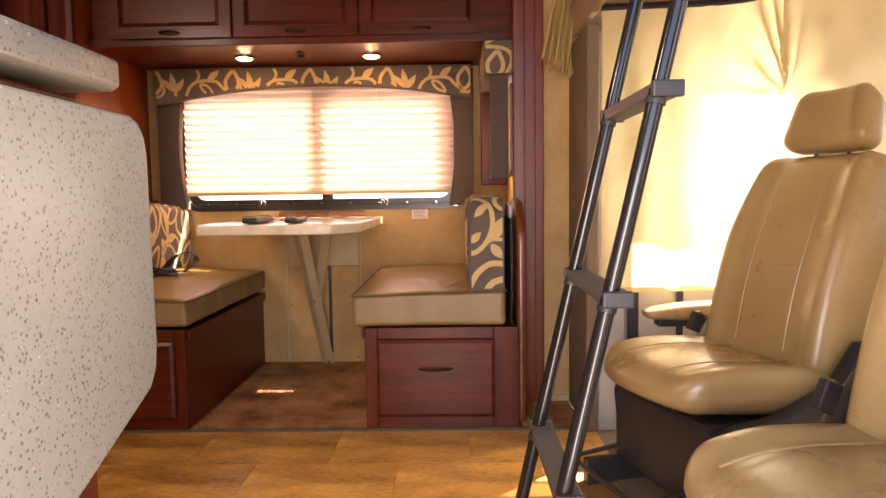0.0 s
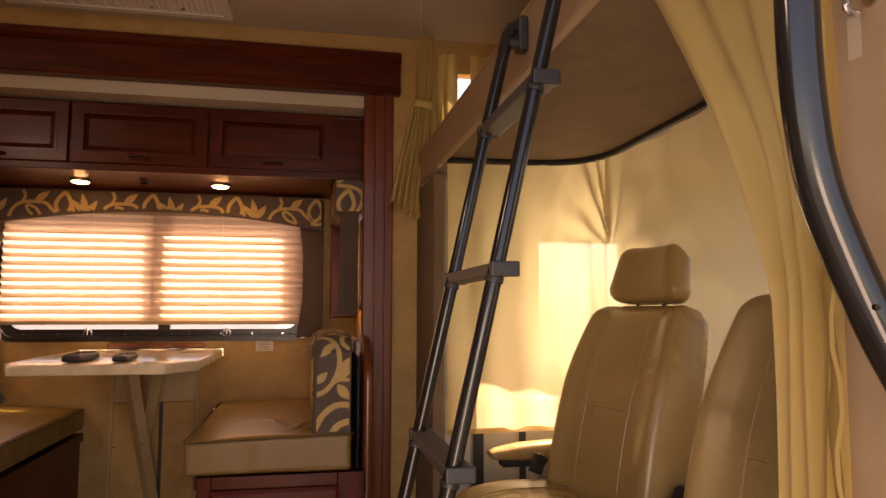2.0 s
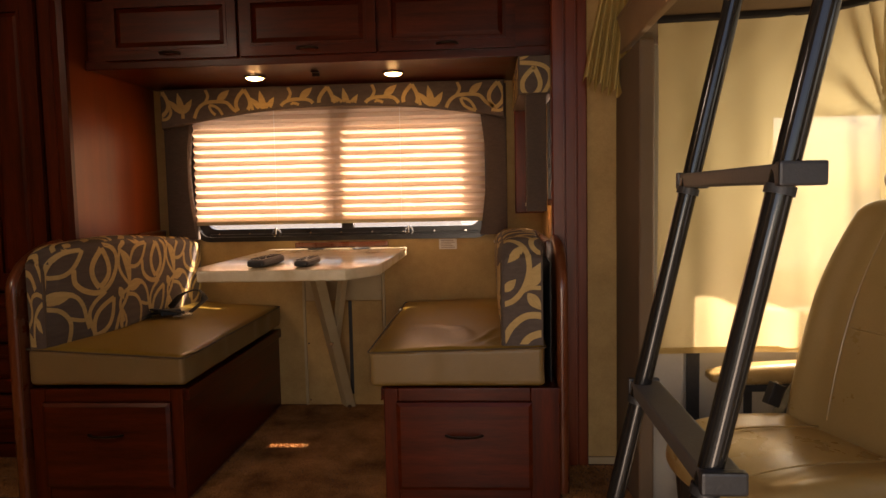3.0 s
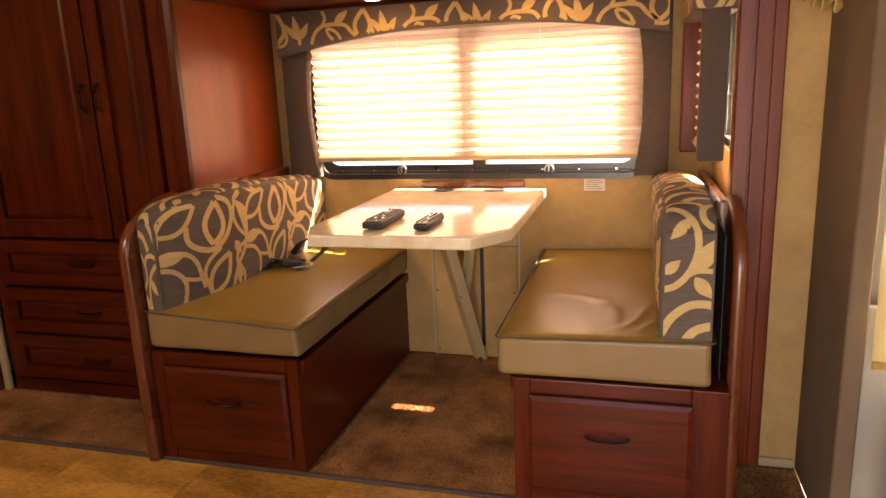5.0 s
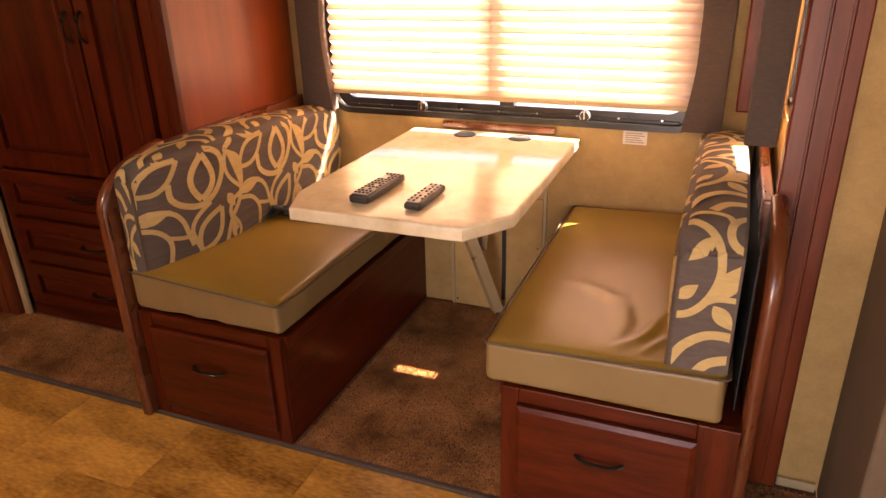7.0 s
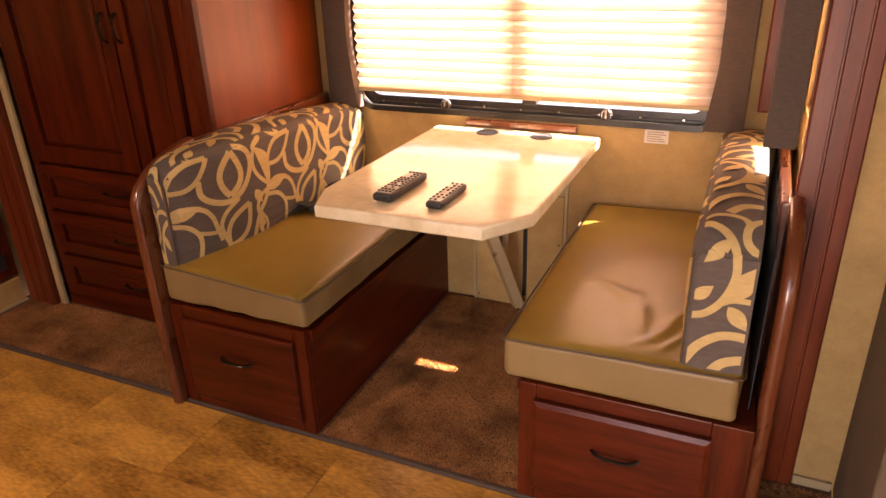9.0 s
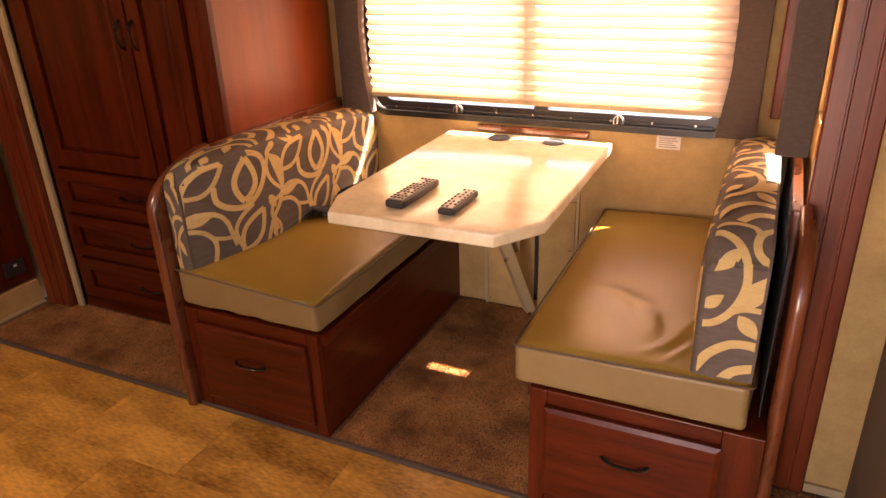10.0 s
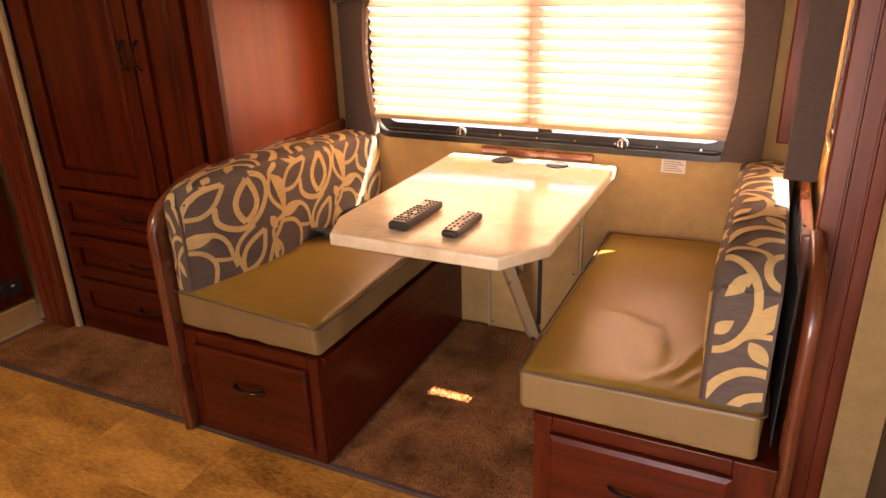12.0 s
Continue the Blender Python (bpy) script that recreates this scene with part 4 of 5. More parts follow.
def back_pad(side):
    """Upholstered bench back. side=1: stands at larger x and faces smaller x."""
    xf = 0.640 if side > 0 else -0.760
    th, r, y0, y1, zb = 0.128 if side > 0 else 0.142, 0.030, 2.792, BACK_Y - 0.012, 0.506

    def thin(y):
        return 0.085 * max(0.0, 1 - (y - y0) / 0.38) ** 2 if side < 0 else 0.0

    def place(u, v, o=0.0):
        y = y0 + max(u, 0.0)
        ztop = pad_top(max(y, y0 + 0.004))
        s = v - (ztop - zb - r)
        f = min(1.0, u / 0.02) if u >= 0 else 0.0
        bulge = 0.010 * math.sin(math.pi * min(1, max(0, v / 0.40))) if u > 0.03 else 0.004
        if u < 0:
            return (xf + side * (thin(y0) + min(-u, th) * (th - thin(y0)) / th), y0 - o - 0.006 * math.sin(math.pi * min(1, -u / th)), zb + min(v, ztop - zb - 0.004))
        if s <= 0:
            return (xf + side * (thin(y) - o - bulge * f), y, zb + v)
        a = min(s / r, math.pi / 2)
        ex = max(0.0, s - r * math.pi / 2)
        return (xf + side * (thin(y) + r - (r + o) * math.cos(a) + ex * (th - r - thin(y)) / (th - r) - bulge * f * math.cos(a)), y, ztop - r + (r + o) * math.sin(a) + (0.006 * math.sin(math.pi * min(1, ex / (th - r))) if ex else 0))

    t = thing("back_cushion", (xf + side * th / 2, 3.3, zb), "padded taupe bench back cushion woven with beige leaves and vines", "cushion", "bench back cushions")
    bm = bm_new()
    us = [-th, -th * 0.75, -th * 0.5, -th * 0.25, -0.012, 0.0, 0.004, 0.010, 0.018] + [0.03 + (y1 - y0 - 0.03) * k / 44 for k in range(45)]
    rows = []
    for u in us:
        y = y0 + max(u, 0)
        ztop = pad_top(max(y, y0 + 0.004))
        total = (ztop - zb - r) + r * math.pi / 2 + th - r if u >= 0 else ztop - zb - 0.004
        row = []
        nf = 14
        flat = (ztop - zb - r) if u >= 0 else total * 0.94
        vs = [flat * k / nf for k in range(nf + 1)] + [flat + (total - flat) * k / 12 for k in range(1, 13)]
        for v in vs:
            row.append(bm.verts.new(place(u, v)))
        back = (xf + side * th, y, zb) if u >= 0 else (row[-1].co.x, y0 + 0.01, zb)
        row.append(bm.verts.new(back))
        rows.append(row)
    for A, B in zip(rows, rows[1:]):
        for k in range(len(A) - 1):
            bm.faces.new((A[k], A[k + 1], B[k + 1], B[k]))
    part("cover", bm, TAUPE, t, smooth="all")

    def over(u, v):
        return place(u, v, 0.0012)

    def fits(u, v):
        y = y0 + max(u, 0)
        ztop = pad_top(max(y, y0 + 0.004))
        return 0 <= u and v < (ztop - zb - r) + r * 0.95
    sh = (0.0, 0.0) if side < 0 else (-0.33, -0.03)
    part("leaf_pattern", print_pattern(over, 0.004, y1 - y0 - 0.004, 0.004, 0.55, sh, 1.0, fits, out=(-side, 0, 0)), LEAF, t, "beige woven leaves and vines", smooth="all")

    # the boxing strip runs up the end and back along the top
    run, path_yz = 0.0, [(0.0, y0, zb)]
    for k in range(400):
        if k < 100:
            q = (y0, zb + (pad_top(y0 + 0.004) - 0.006 - zb) * (k + 1) / 100)
        else:
            y = y0 + (y1 - y0) * ((k - 99) / 300) ** 1.6
            q = (y, pad_top(max(y, y0 + 0.004)))
        run += math.hypot(q[0] - path_yz[-1][1], q[1] - path_yz[-1][2])
        path_yz.append((run, *q))

    def strip(u, v):
        i = min(range(0, 400), key=lambda n: abs(path_yz[n][0] - v))
        (s0, ya, za), (s1, yb, zb2) = path_yz[i], path_yz[i + 1]
        dy, dz = (yb - ya), (zb2 - za)
        n = max(1e-6, math.hypot(dy, dz))
        f = (v - s0) / n
        hump = 0.0016 + 0.006 * math.sin(math.pi * min(1, max(0, u / th)))
        drop = r - math.sqrt(max(0.0, r * r - (r - u) ** 2)) if u < r and i > 100 else 0.0
        return (xf + side * (thin(ya) + u * (th - thin(ya)) / th), ya + dy * f - dz / n * hump, za + dz * f + dy / n * hump - drop)

    part("strip_pattern", print_pattern(strip, 0.010, th - 0.006, 0.006, run - 0.02, (0.0, 0.0) if side > 0 else (0.0, 0.21), 1.0, lambda u, v: 0.008 < u < th - 0.004 and 0.004 < v < run - 0.01, strip_motif(), (9.0, 0.42), (0, -0.7, 0.7)), LEAF, t, "beige woven leaves and vines", smooth="all")
    ends = [(xf + side * (thin(y0) - 0.001), y0 - 0.001, zb + 0.005 + k * 0.03) for k in range(10)]
    part("seam", tube(bm_new(), ends, 0.0025, 6), PIPING, t, smooth=True)
    return t


back_pad(1)
back_pad(-1)

# lap belt and buckle on the bench beside the pantry
belt = thing("lap_belt", (-0.72, 3.25, 0.5), "black lap belt with a metal buckle lying on the seat", "seat belt")
part("webbing", tube(bm_new(), smooth_line([(-0.785, 3.08, 0.512), (-0.782, 3.18, 0.522), (-0.770, 3.30, 0.528), (-0.72, 3.38, 0.526), (-0.66, 3.41, 0.520)], 8), 0.02, 8, flat=(0.024, 0.006)), STRAP, belt, smooth=True)
part("webbing", tube(bm_new(), smooth_line([(-0.778, 3.52, 0.515), (-0.73, 3.46, 0.545), (-0.68, 3.44, 0.590), (-0.62, 3.46, 0.605), (-0.585, 3.44, 0.570), (-0.62, 3.38, 0.526)], 8), 0.02, 8, flat=(0.015, 0.004)), STRAP, belt, smooth=True)
part("webbing", tube(bm_new(), smooth_line([(-0.765, 3.36, 0.535), (-0.73, 3.30, 0.550), (-0.68, 3.32, 0.540), (-0.65, 3.37, 0.525)], 6), 0.02, 8, flat=(0.018, 0.004)), STRAP, belt, smooth=True)
part("buckle", move(bx(-0.024, 0.024, -0.038, 0.038, -0.011, 0.011, 0.004), Matrix.Translation((-0.690, 3.345, 0.532)) @ Matrix.Rotation(-0.9, 4, 'Z')), BLACK_PLASTIC, belt)
part("tongue", move(bx(-0.020, 0.020, -0.038, 0.038, -0.0018, 0.0018, 0.001), Matrix.Translation((-0.628, 3.318, 0.524)) @ Matrix.Rotation(-1.0, 4, 'Z')), CHROME, belt, "bright metal buckle tongue")
tether = thing("seat_tag", (0.62, 3.70, 0.77), "small white round cap on the wall", "cap")
part("cap", disc(bm_new(), (0.635, BACK_Y - 0.001, 0.765), "y", 0.008, -0.006, 12, 0.002), WHITE, tether, smooth=True)

# ---- dinette table ----
TX0, TX1, TY0, TY1, TZ = -0.408, 0.230, 2.850, 3.797, 0.748
tab = thing("dinette_table", (-0.07, 3.3, 0), "cream marbled laminate dinette table with clipped front corners", "table")
outline = [(-0.356, TY0), (0.137, TY0), (TX1, 2.985), (TX1, TY1), (TX0, TY1), (TX0, 2.975)]
part("tabletop", prism(bm_new(), outline, "z", TZ - 0.038, TZ, 0.008, 3), TABLE, tab, smooth=True)
part("wall_cleat", bx(-0.295, 0.140, BACK_Y - 0.022, BACK_Y - 0.001, 0.750, 0.776, 0.007, 3), WOOD_LIGHT, tab, "cherry wood wall cleat")
lt, lb = Vector((-0.082, 3.31, 0.708)), Vector((-0.060, 3.775, 0.012))
lg = part("leg", tube(bm_new(), [lt + (lb - lt) * f for f in (0, 0.25, 0.5, 0.75, 1)], 0.02, 4, flat=(0.034, 0.016)), LEG, tab, "almond painted folding leg")
part("leg_brace", tube(bm_new(), [(-0.072, 3.60, 0.36), (0.02, 3.40, 0.708)], 0.02, 4, flat=(0.020, 0.010)), LEG, tab)
part("leg_bolt", disc(bm_new(), (-0.070, 3.535, 0.36), "y", 0.007, -0.03, 10), CHROME, lg)
part("foot_cap", disc(bm_new(), (-0.052, 3.765, 0.012), "y", 0.010, -0.014, 12), CHROME, lg)
part("hinge_board", bx(-0.14, 0.06, 3.28, 3.40, 0.692, 0.7095, 0.003), LEG, tab)
for x in (-0.178, 0.030):
    c = thing("cup_holder", (x, 3.728, TZ), "black cup holder let into the table top", "cup holder", "cup holders in the table")
    part("lip", tube(bm_new(), [(x + 0.038 * math.cos(a), 3.728 + 0.038 * math.sin(a), TZ + 0.001) for a in [2 * math.pi * k / 28 for k in range(28)]], 0.0035, 6, True), BLACK_PLASTIC, c, smooth=True)
    part("well", disc(bm_new(), (x, 3.728, TZ + 0.0005), "z", 0.037, 0.001, 28), STRAP, c)

# fold-out board and trims on the wall under the table
hatch = thing("wall_board", (-0.08, BACK_Y, 0.35), "mottled beige fold-down board with almond trims under the table", "panel")
part("board", bx(-0.255, 0.105, BACK_Y - 0.018, BACK_Y - 0.003, 0.006, 0.50, 0.002), WALLPAPER, hatch)
part("upper_board", bx(-0.255, 0.105, BACK_Y - 0.014, BACK_Y - 0.003, 0.502, 0.700, 0.002), LEG, hatch)
for x in (-0.268, 0.107):
    part("edge_trim", bx(x, x + 0.012, BACK_Y - 0.022, BACK_Y - 0.003, 0.004, 0.735, 0.003), LEG, hatch)
part("leg_rail", bx(-0.052, -0.036, BACK_Y - 0.030, BACK_Y - 0.019, 0.06, 0.50, 0.003), BLACK_PLASTIC, hatch)
for sx in (-0.245, 0.09):
    for sz in (0.30, 0.03):
        part("screw", disc(bm_new(), (sx, BACK_Y - 0.018, sz), "y", 0.004, -0.002, 8), CHROME, hatch)
lab = thing("wall_label", (0.416, BACK_Y, 0.757), "small cream notice label stuck on the wall", "label")
part("paper", bx(0.376, 0.457, BACK_Y - 0.0035, BACK_Y - 0.001, 0.733, 0.780, 0), PAPER, lab)
for k in range(5):
    part("print_bar", bx(0.384, 0.449 - (k % 3) * 0.008, BACK_Y - 0.0042, BACK_Y - 0.0036, 0.7395 + k * 0.0078, 0.7425 + k * 0.0078, 0), INK, lab)


def remote(base, turn, l, w, h, seed, label):
    t = thing("remote_control", base, label, "remote control", "remote controls on the table", True, Matrix.Rotation(turn, 4, 'Z'))
    part("shell", move(soft_box((w, l, h), 0.008, 8, 0.002, lambda p: (p.x * (1 - 0.12 * (p.y / l)), p.y, p.z + 0.006 * (p.y / l) ** 2)), Matrix.Translation((0, 0, h / 2))), BLACK_PLASTIC, t, smooth="all")
    part("face_plate", bx(-w * 0.40, w * 0.40, -l * 0.45, l * 0.45, h + 0.0012, h + 0.0032, 0.001), BUTTON, t, "grey face plate")
    rnd = random.Random(seed)
    cols, rows = (4, 11) if l > 0.2 else (3, 8)
    for i in range(cols):
        for j in range(rows):
            if rnd.random() < 0.12:
                continue
            x = -w * 0.32 + w * 0.64 * i / (cols - 1)
            y = -l * 0.40 + l * 0.78 * j / (rows - 1)
            part("button", bx(x - w * 0.07, x + w * 0.07, y - 0.0042, y + 0.0042, h + 0.0030, h + 0.0062, 0.0012, 1), BLACK_PLASTIC, t)
    return t


remote((-0.180, 3.035, TZ + 0.001), radians(-3), 0.225, 0.056, 0.024, 1, "long black television remote control lying on the table")
remote((-0.026, 3.010, TZ + 0.001), radians(-2), 0.178, 0.046, 0.020, 5, "short black remote control lying on the table")


# ---- kitchen counter at the entry, with its hanging leaf ----
kc = thing("kitchen_cabinet", (-0.2, 1.0, 0), "dark cherry wood kitchen base cabinet beside the entry", "cabinet")
part("carcass", bx(-0.445, 0.189, 0.732, 1.040, 0.0, 0.952, 0.004), WOOD, kc)
part("end_panel", bx(0.191, 0.205, 0.732, 1.044, 0.0, 0.952, 0.004), WOOD, kc)
single("countertop", prism(bm_new(), [(-0.463, 0.706), (0.245, 0.706), (0.254, 0.711), (0.254, 1.031), (0.237, 1.055), (-0.463, 1.055)], "z", 0.957, 0.986, 0.006, 3), STONE, "grey speckled solid-surface kitchen countertop", "countertop", smooth=True)
flap = [(1.079, 0.936), (1.097, 0.930), (1.110, 0.916), (1.115, 0.895), (1.120, 0.679), (1.115, 0.649), (1.099, 0.629), (0.863, 0.541), (0.820, 0.532), (0.708, 0.532), (0.708, 0.936)]
leaf_ob = thing("counter_leaf", (0.23, 0.90, 0.936), "grey speckled solid-surface drop leaf hanging at the counter", "counter leaf")
part("panel", prism(bm_new(), flap, "x", 0.218, 0.242, 0.004, 3), STONE, leaf_ob, smooth=True)
for y in (0.78, 0.98):
    part("hinge", bx(0.214, 0.2175, y - 0.03, y + 0.03, 0.906, 0.940, 0.001), CHROME, leaf_ob, "flat metal hinge")

# ---- ladder to the bunk ----
lad = thing("bunk_ladder", (0.72, 1.52, 0), "black tubular steel bunk ladder with flat grey-brown treads", "ladder")
LEAN = 0.228


def rail_x(z):
    return 0.664 + LEAN * z


for y in (1.352, 1.664):
    pts = [(rail_x(z), y, z) for z in (0.012, 0.4, 0.8, 1.2, 1.475)]
    pts += [(rail_x(1.495), y, 1.500), (rail_x(1.495) + 0.010, y, 1.519), (rail_x(1.495) + 0.024, y, 1.525), (1.046, y, 1.525)]
    part("rail", tube(bm_new(), pts, 0.0130, 14), BLACK_STEEL, lad, smooth=True)
    part("rubber_foot", tube(bm_new(), [(rail_x(0) - 0.0005, y, 0.0), (rail_x(0.045), y, 0.045)], 0.0175, 12), BLACK_PLASTIC, lad, smooth=True)
    hk = part("hook_bracket", bx(1.026, 1.047, y - 0.018, y + 0.018, 1.470, 1.543, 0.005), BLACK_PLASTIC, lad, "black bunk hook bracket")
    part("hook_knob", tube(bm_new(), [(1.008, y, 1.487), (1.028, y, 1.487)], 0.014, 12), BLACK_PLASTIC, hk, smooth=True)
for z in (0.070, 0.382, 0.689, 0.994, 1.300):
    x = rail_x(z)
    tr = part("tread", bx(x - 0.012, x + 0.030, 1.342, 1.680, z - 0.010, z + 0.010, 0.003), GREY_PLASTIC, lad, "grey-brown flat tread")
    for ya, yb in ((1.328, 1.3415), (1.6805, 1.692)):
        part("tread_cap", bx(x - 0.014, x + 0.032, ya, yb, z - 0.012, z + 0.012, 0.003), BLACK_PLASTIC, tr)
    for y in (1.352, 1.664):
        part("collar", tube(bm_new(), [(rail_x(z - 0.020), y, z - 0.020), (rail_x(z - 0.011), y, z - 0.011)], 0.0155, 12), BLACK_PLASTIC, tr, smooth=True)

# ---- bunk over the cab ----
bunk = thing("cab_over_bunk", (1.8, 1.9, 1.45), "bunk over the cab with a tan edge board and brown underside", "bunk")
part("platform", bx(1.075, 2.58, 0.76, 3.09, 1.467, 1.545, 0.004), HEADLINER, bunk)
part("edge_board", bx(1.048, 1.073, 0.76, 3.09, 1.440, 1.563, 0.008, 3), BUNK_EDGE, bunk, "tan padded edge board")
part("edge_welt", tube(bm_new(), [(1.047, 0.77, 1.561), (1.047, 3.08, 1.561)], 0.005, 8), BUNK_EDGE, bunk, smooth=True)
TRACK = smooth_line([(1.083, 2.663, 1.458), (1.266, 2.650, 1.458), (1.456, 2.628, 1.458), (1.561, 2.563, 1.458), (1.604, 2.438, 1.458), (1.606, 2.178, 1.458), (1.601, 1.878, 1.458), (1.576, 1.478, 1.458), (1.516, 1.078, 1.458)], 8)
single("curtain_track", tube(bm_new(), TRACK, 0.010, 8, flat=(0.009, 0.012)), BLACK_PLASTIC, "black curved curtain track under the bunk", "curtain track", smooth=True)


def cloth(line, top, bottom, amp0, waves, seed, gather=None, nz=30, drag=None):
    """A hanging cloth along a plan line; folds deepen downwards, top and bottom may vary along it."""
    P = [Vector(p) for p in line]
    n = len(P)
    bm = bm_new()
    rows = []
    for i, p in enumerate(P):
        d = (P[min(i + 1, n - 1)] - P[max(i - 1, 0)])
        d.z = 0
        d.normalize()
        s = Vector((-d.y, d.x, 0))
        f = i / (n - 1)
        zt, zb = (top(f) if callable(top) else top), (bottom(f) if callable(bottom) else bottom)
        amp = amp0(f) if callable(amp0) else amp0
        row = []
        for j in range(nz + 1):
            g = j / nz
            z = zt + (zb - zt) * g
            w = math.sin(f * waves * 2 * math.pi + 0.8 * math.sin(3 * g + seed) + seed) * amp * (0.55 + 0.45 * g)
            w += amp * 1.3 * noise.noise(Vector((f * waves * 0.7 + seed, z * 2.2, seed)))
            # slanting drag folds
            w += amp * 0.9 * noise.noise(Vector((f * waves * 1.1 + z * 3.0, z * 0.6 + seed, 4.0 + seed)))
            w += drag(f, z) if drag else 0.0
            q = p + s * w
            if gather:
                q = gather(q, f, g)
            row.append(bm.verts.new((q.x, q.y, z + 0.004 * math.sin(f * waves * 7) * g)))
        rows.append(row)
    for A, B in zip(rows, rows[1:]):
        for k in range(nz):
            bm.faces.new((A[k], A[k + 1], B[k + 1], B[k]))
    return bm


fine = smooth_line([(p.x + 0.004, p.y, 0) for p in TRACK[::4]], 14)
cabc = thing("cab_curtain", (1.4, 2.5, 0.5), "ochre privacy curtain drawn round the cab, glowing with daylight", "curtain")
half = len(fine) * 30 // 64
CORNER = half / (len(fine) - 1)
LENGTH = sum((q - p).length for p, q in zip(fine, fine[1:]))


def ease(k):
    k = min(1.0, max(0.0, k))
    return k * k * (3 - 2 * k)


def cab_bottom(f):
    return 0.515 + 0.02 * f / CORNER - 0.235 * ease((f - CORNER) / 0.06)


def billow(q, f, g):
    k, h = ease((g - 0.05) / 0.5), max(0.0, (f - CORNER) / (1 - CORNER))
    return Vector((q.x + 0.26 * k * ease(h / 0.20), q.y + 0.09 * k * math.sin(math.pi * min(1.0, h / 0.3)), 0))


def pulled(f, z):
    """Folds that fan out from where the cloth is caught behind the head rest."""
    dx, dz = (f - CORNER) * LENGTH - 0.03, z - 1.13
    r, a = math.hypot(dx, dz), math.atan2(dz, -dx)
    crumple = 0.007 * noise.noise(Vector((dx * 5 + z * 5, z * 2.2, 1.3))) + 0.0035 * noise.noise(Vector((dx * 13 - z * 11, z * 5, 7.0)))
    fan = ease(r / 0.10) * math.exp(-((r - 0.22) / 0.26) ** 2)
    if dx < 0:
        return 0.014 * math.sin(a * 19 + 1.3 * math.sin(a * 5)) * fan * ease((a + 0.15) / 0.4) + crumple
    return 0.011 * math.sin(a * 11 + 0.6) * fan + 1.6 * crumple


part("cloth", cloth(fine, 1.448, cab_bottom, lambda f: 0.0055 + 0.010 * ease((f - CORNER) / 0.2), 11, 1.0, billow, 56, pulled), CURTAIN, cabc, smooth="all")
hem = [(p.x, p.y - 0.002, 0.517 + 0.02 * i / half) for i, p in enumerate(fine[:half + 1])]
part("hem", tube(bm_new(), hem[::3], 0.006, 6, flat=(0.004, 0.010)), CURTAIN, cabc, smooth=True)

# curtain held back at the entry side, tied to a hook
def near_left(g):
    z = 1.455 + (0.10 - 1.455) * g
    if z > 0.945:
        return 1.085 + 0.275 * ((z - 0.945) / 0.51) ** 1.25
    return 1.085


nc = thing("entry_curtain", (1.12, 1.1, 0.1), "heavy ochre curtain pulled back beside the entry", "curtain")
plan = [(1.127, 0.925 + 0.3 * k / 60, 0) for k in range(61)]


def to_left(q, f, g):
    return Vector((q.x, 0.925 + (near_left(g) - 0.985) * f, 0))


part("cloth", cloth(plan, 1.455, 0.10, 0.012, 4, 5.0, to_left, 50), CURTAIN, nc, smooth="all")
edge = [(1.117 + 0.002 * math.sin(k * 1.7), 0.924 + 0.001 * math.sin(k), 0.12 + 1.29 * k / 40) for k in range(41)]
part("edge_hem", tube(bm_new(), edge, 0.01, 6, flat=(0.004, 0.018)), CURTAIN, nc, smooth=True)
part("tie_string", tube(bm_new(), smooth_line([(1.118, 0.938, 1.270), (1.108, 0.905, 1.267), (1.124, 0.882, 1.236)], 6), 0.0012, 5), WHITE, nc)
hk = thing("curtain_hook", (1.13, 0.878, 1.220), "small bright metal hook with a hanging clear tag", "hook")
part("hook", tube(bm_new(), smooth_line([(1.141, 0.878, 1.240), (1.120, 0.880, 1.238), (1.112, 0.880, 1.227), (1.122, 0.879, 1.219), (1.131, 0.879, 1.223)], 5), 0.0035, 8), CHROME, hk, smooth=True)
part("hook_plate", disc(bm_new(), (1.1385, 0.878, 1.240), "x", 0.010, 0.003, 14), CHROME, hk, smooth=True)
part("tag", bx(1.120, 1.1212, 0.872, 0.888, 1.175, 1.218, 0), TAG, hk)

# small curtain tied at the wall, and the one over the bunk window
tc = thing("tied_curtain", (1.0, 3.03, 1.29), "short ochre curtain tied in the middle beside the slide-out", "curtain")


def tied(q, f, g):
    z = 2.055 + (1.285 - 2.055) * g
    if z > 1.765:
        k = (z - 1.765) / 0.29
        w, c = 0.032 + 0.010 * math.sin(math.pi * k) - 0.004 * k, 1.062 + 0.014 * k
    else:
        k = (1.765 - z) / 0.48
        w, c = 0.032 + 0.046 * k ** 0.7, 1.062 - 0.058 * k
    return Vector((c + (f * 2 - 1) * w, 3.035 + (q.y - 3.035) * (0.6 + 0.9 * g), 0))


part("cloth", cloth([(0.95 + 0.15 * k / 90, 3.035, 0) for k in range(91)], 2.055, lambda f: 1.345 - 0.05 * f + 0.014 * math.sin(f * 40), 0.019, 6.5, 3.0, tied, 44), LINED, tc, smooth="all")
part("tie", tube(bm_new(), [(1.062 + 0.036 * math.cos(a), 3.035 + 0.022 * math.sin(a), 1.765 + 0.004 * math.sin(2 * a)) for a in [2 * math.pi * k / 24 for k in range(24)]], 0.01, 8, True, (0.005, 0.018)), LINED, tc, smooth=True)
bc = thing("bunk_curtain", (1.3, 3.06, 1.55), "thin ochre curtain hanging over the bunk window", "curtain")
part("cloth", cloth([(1.09 + 0.125 * k / 30, 3.065, 0) for k in range(31)], 2.0, 1.56, 0.010, 3, 7.0, None, 20), LINED, bc, smooth="all")
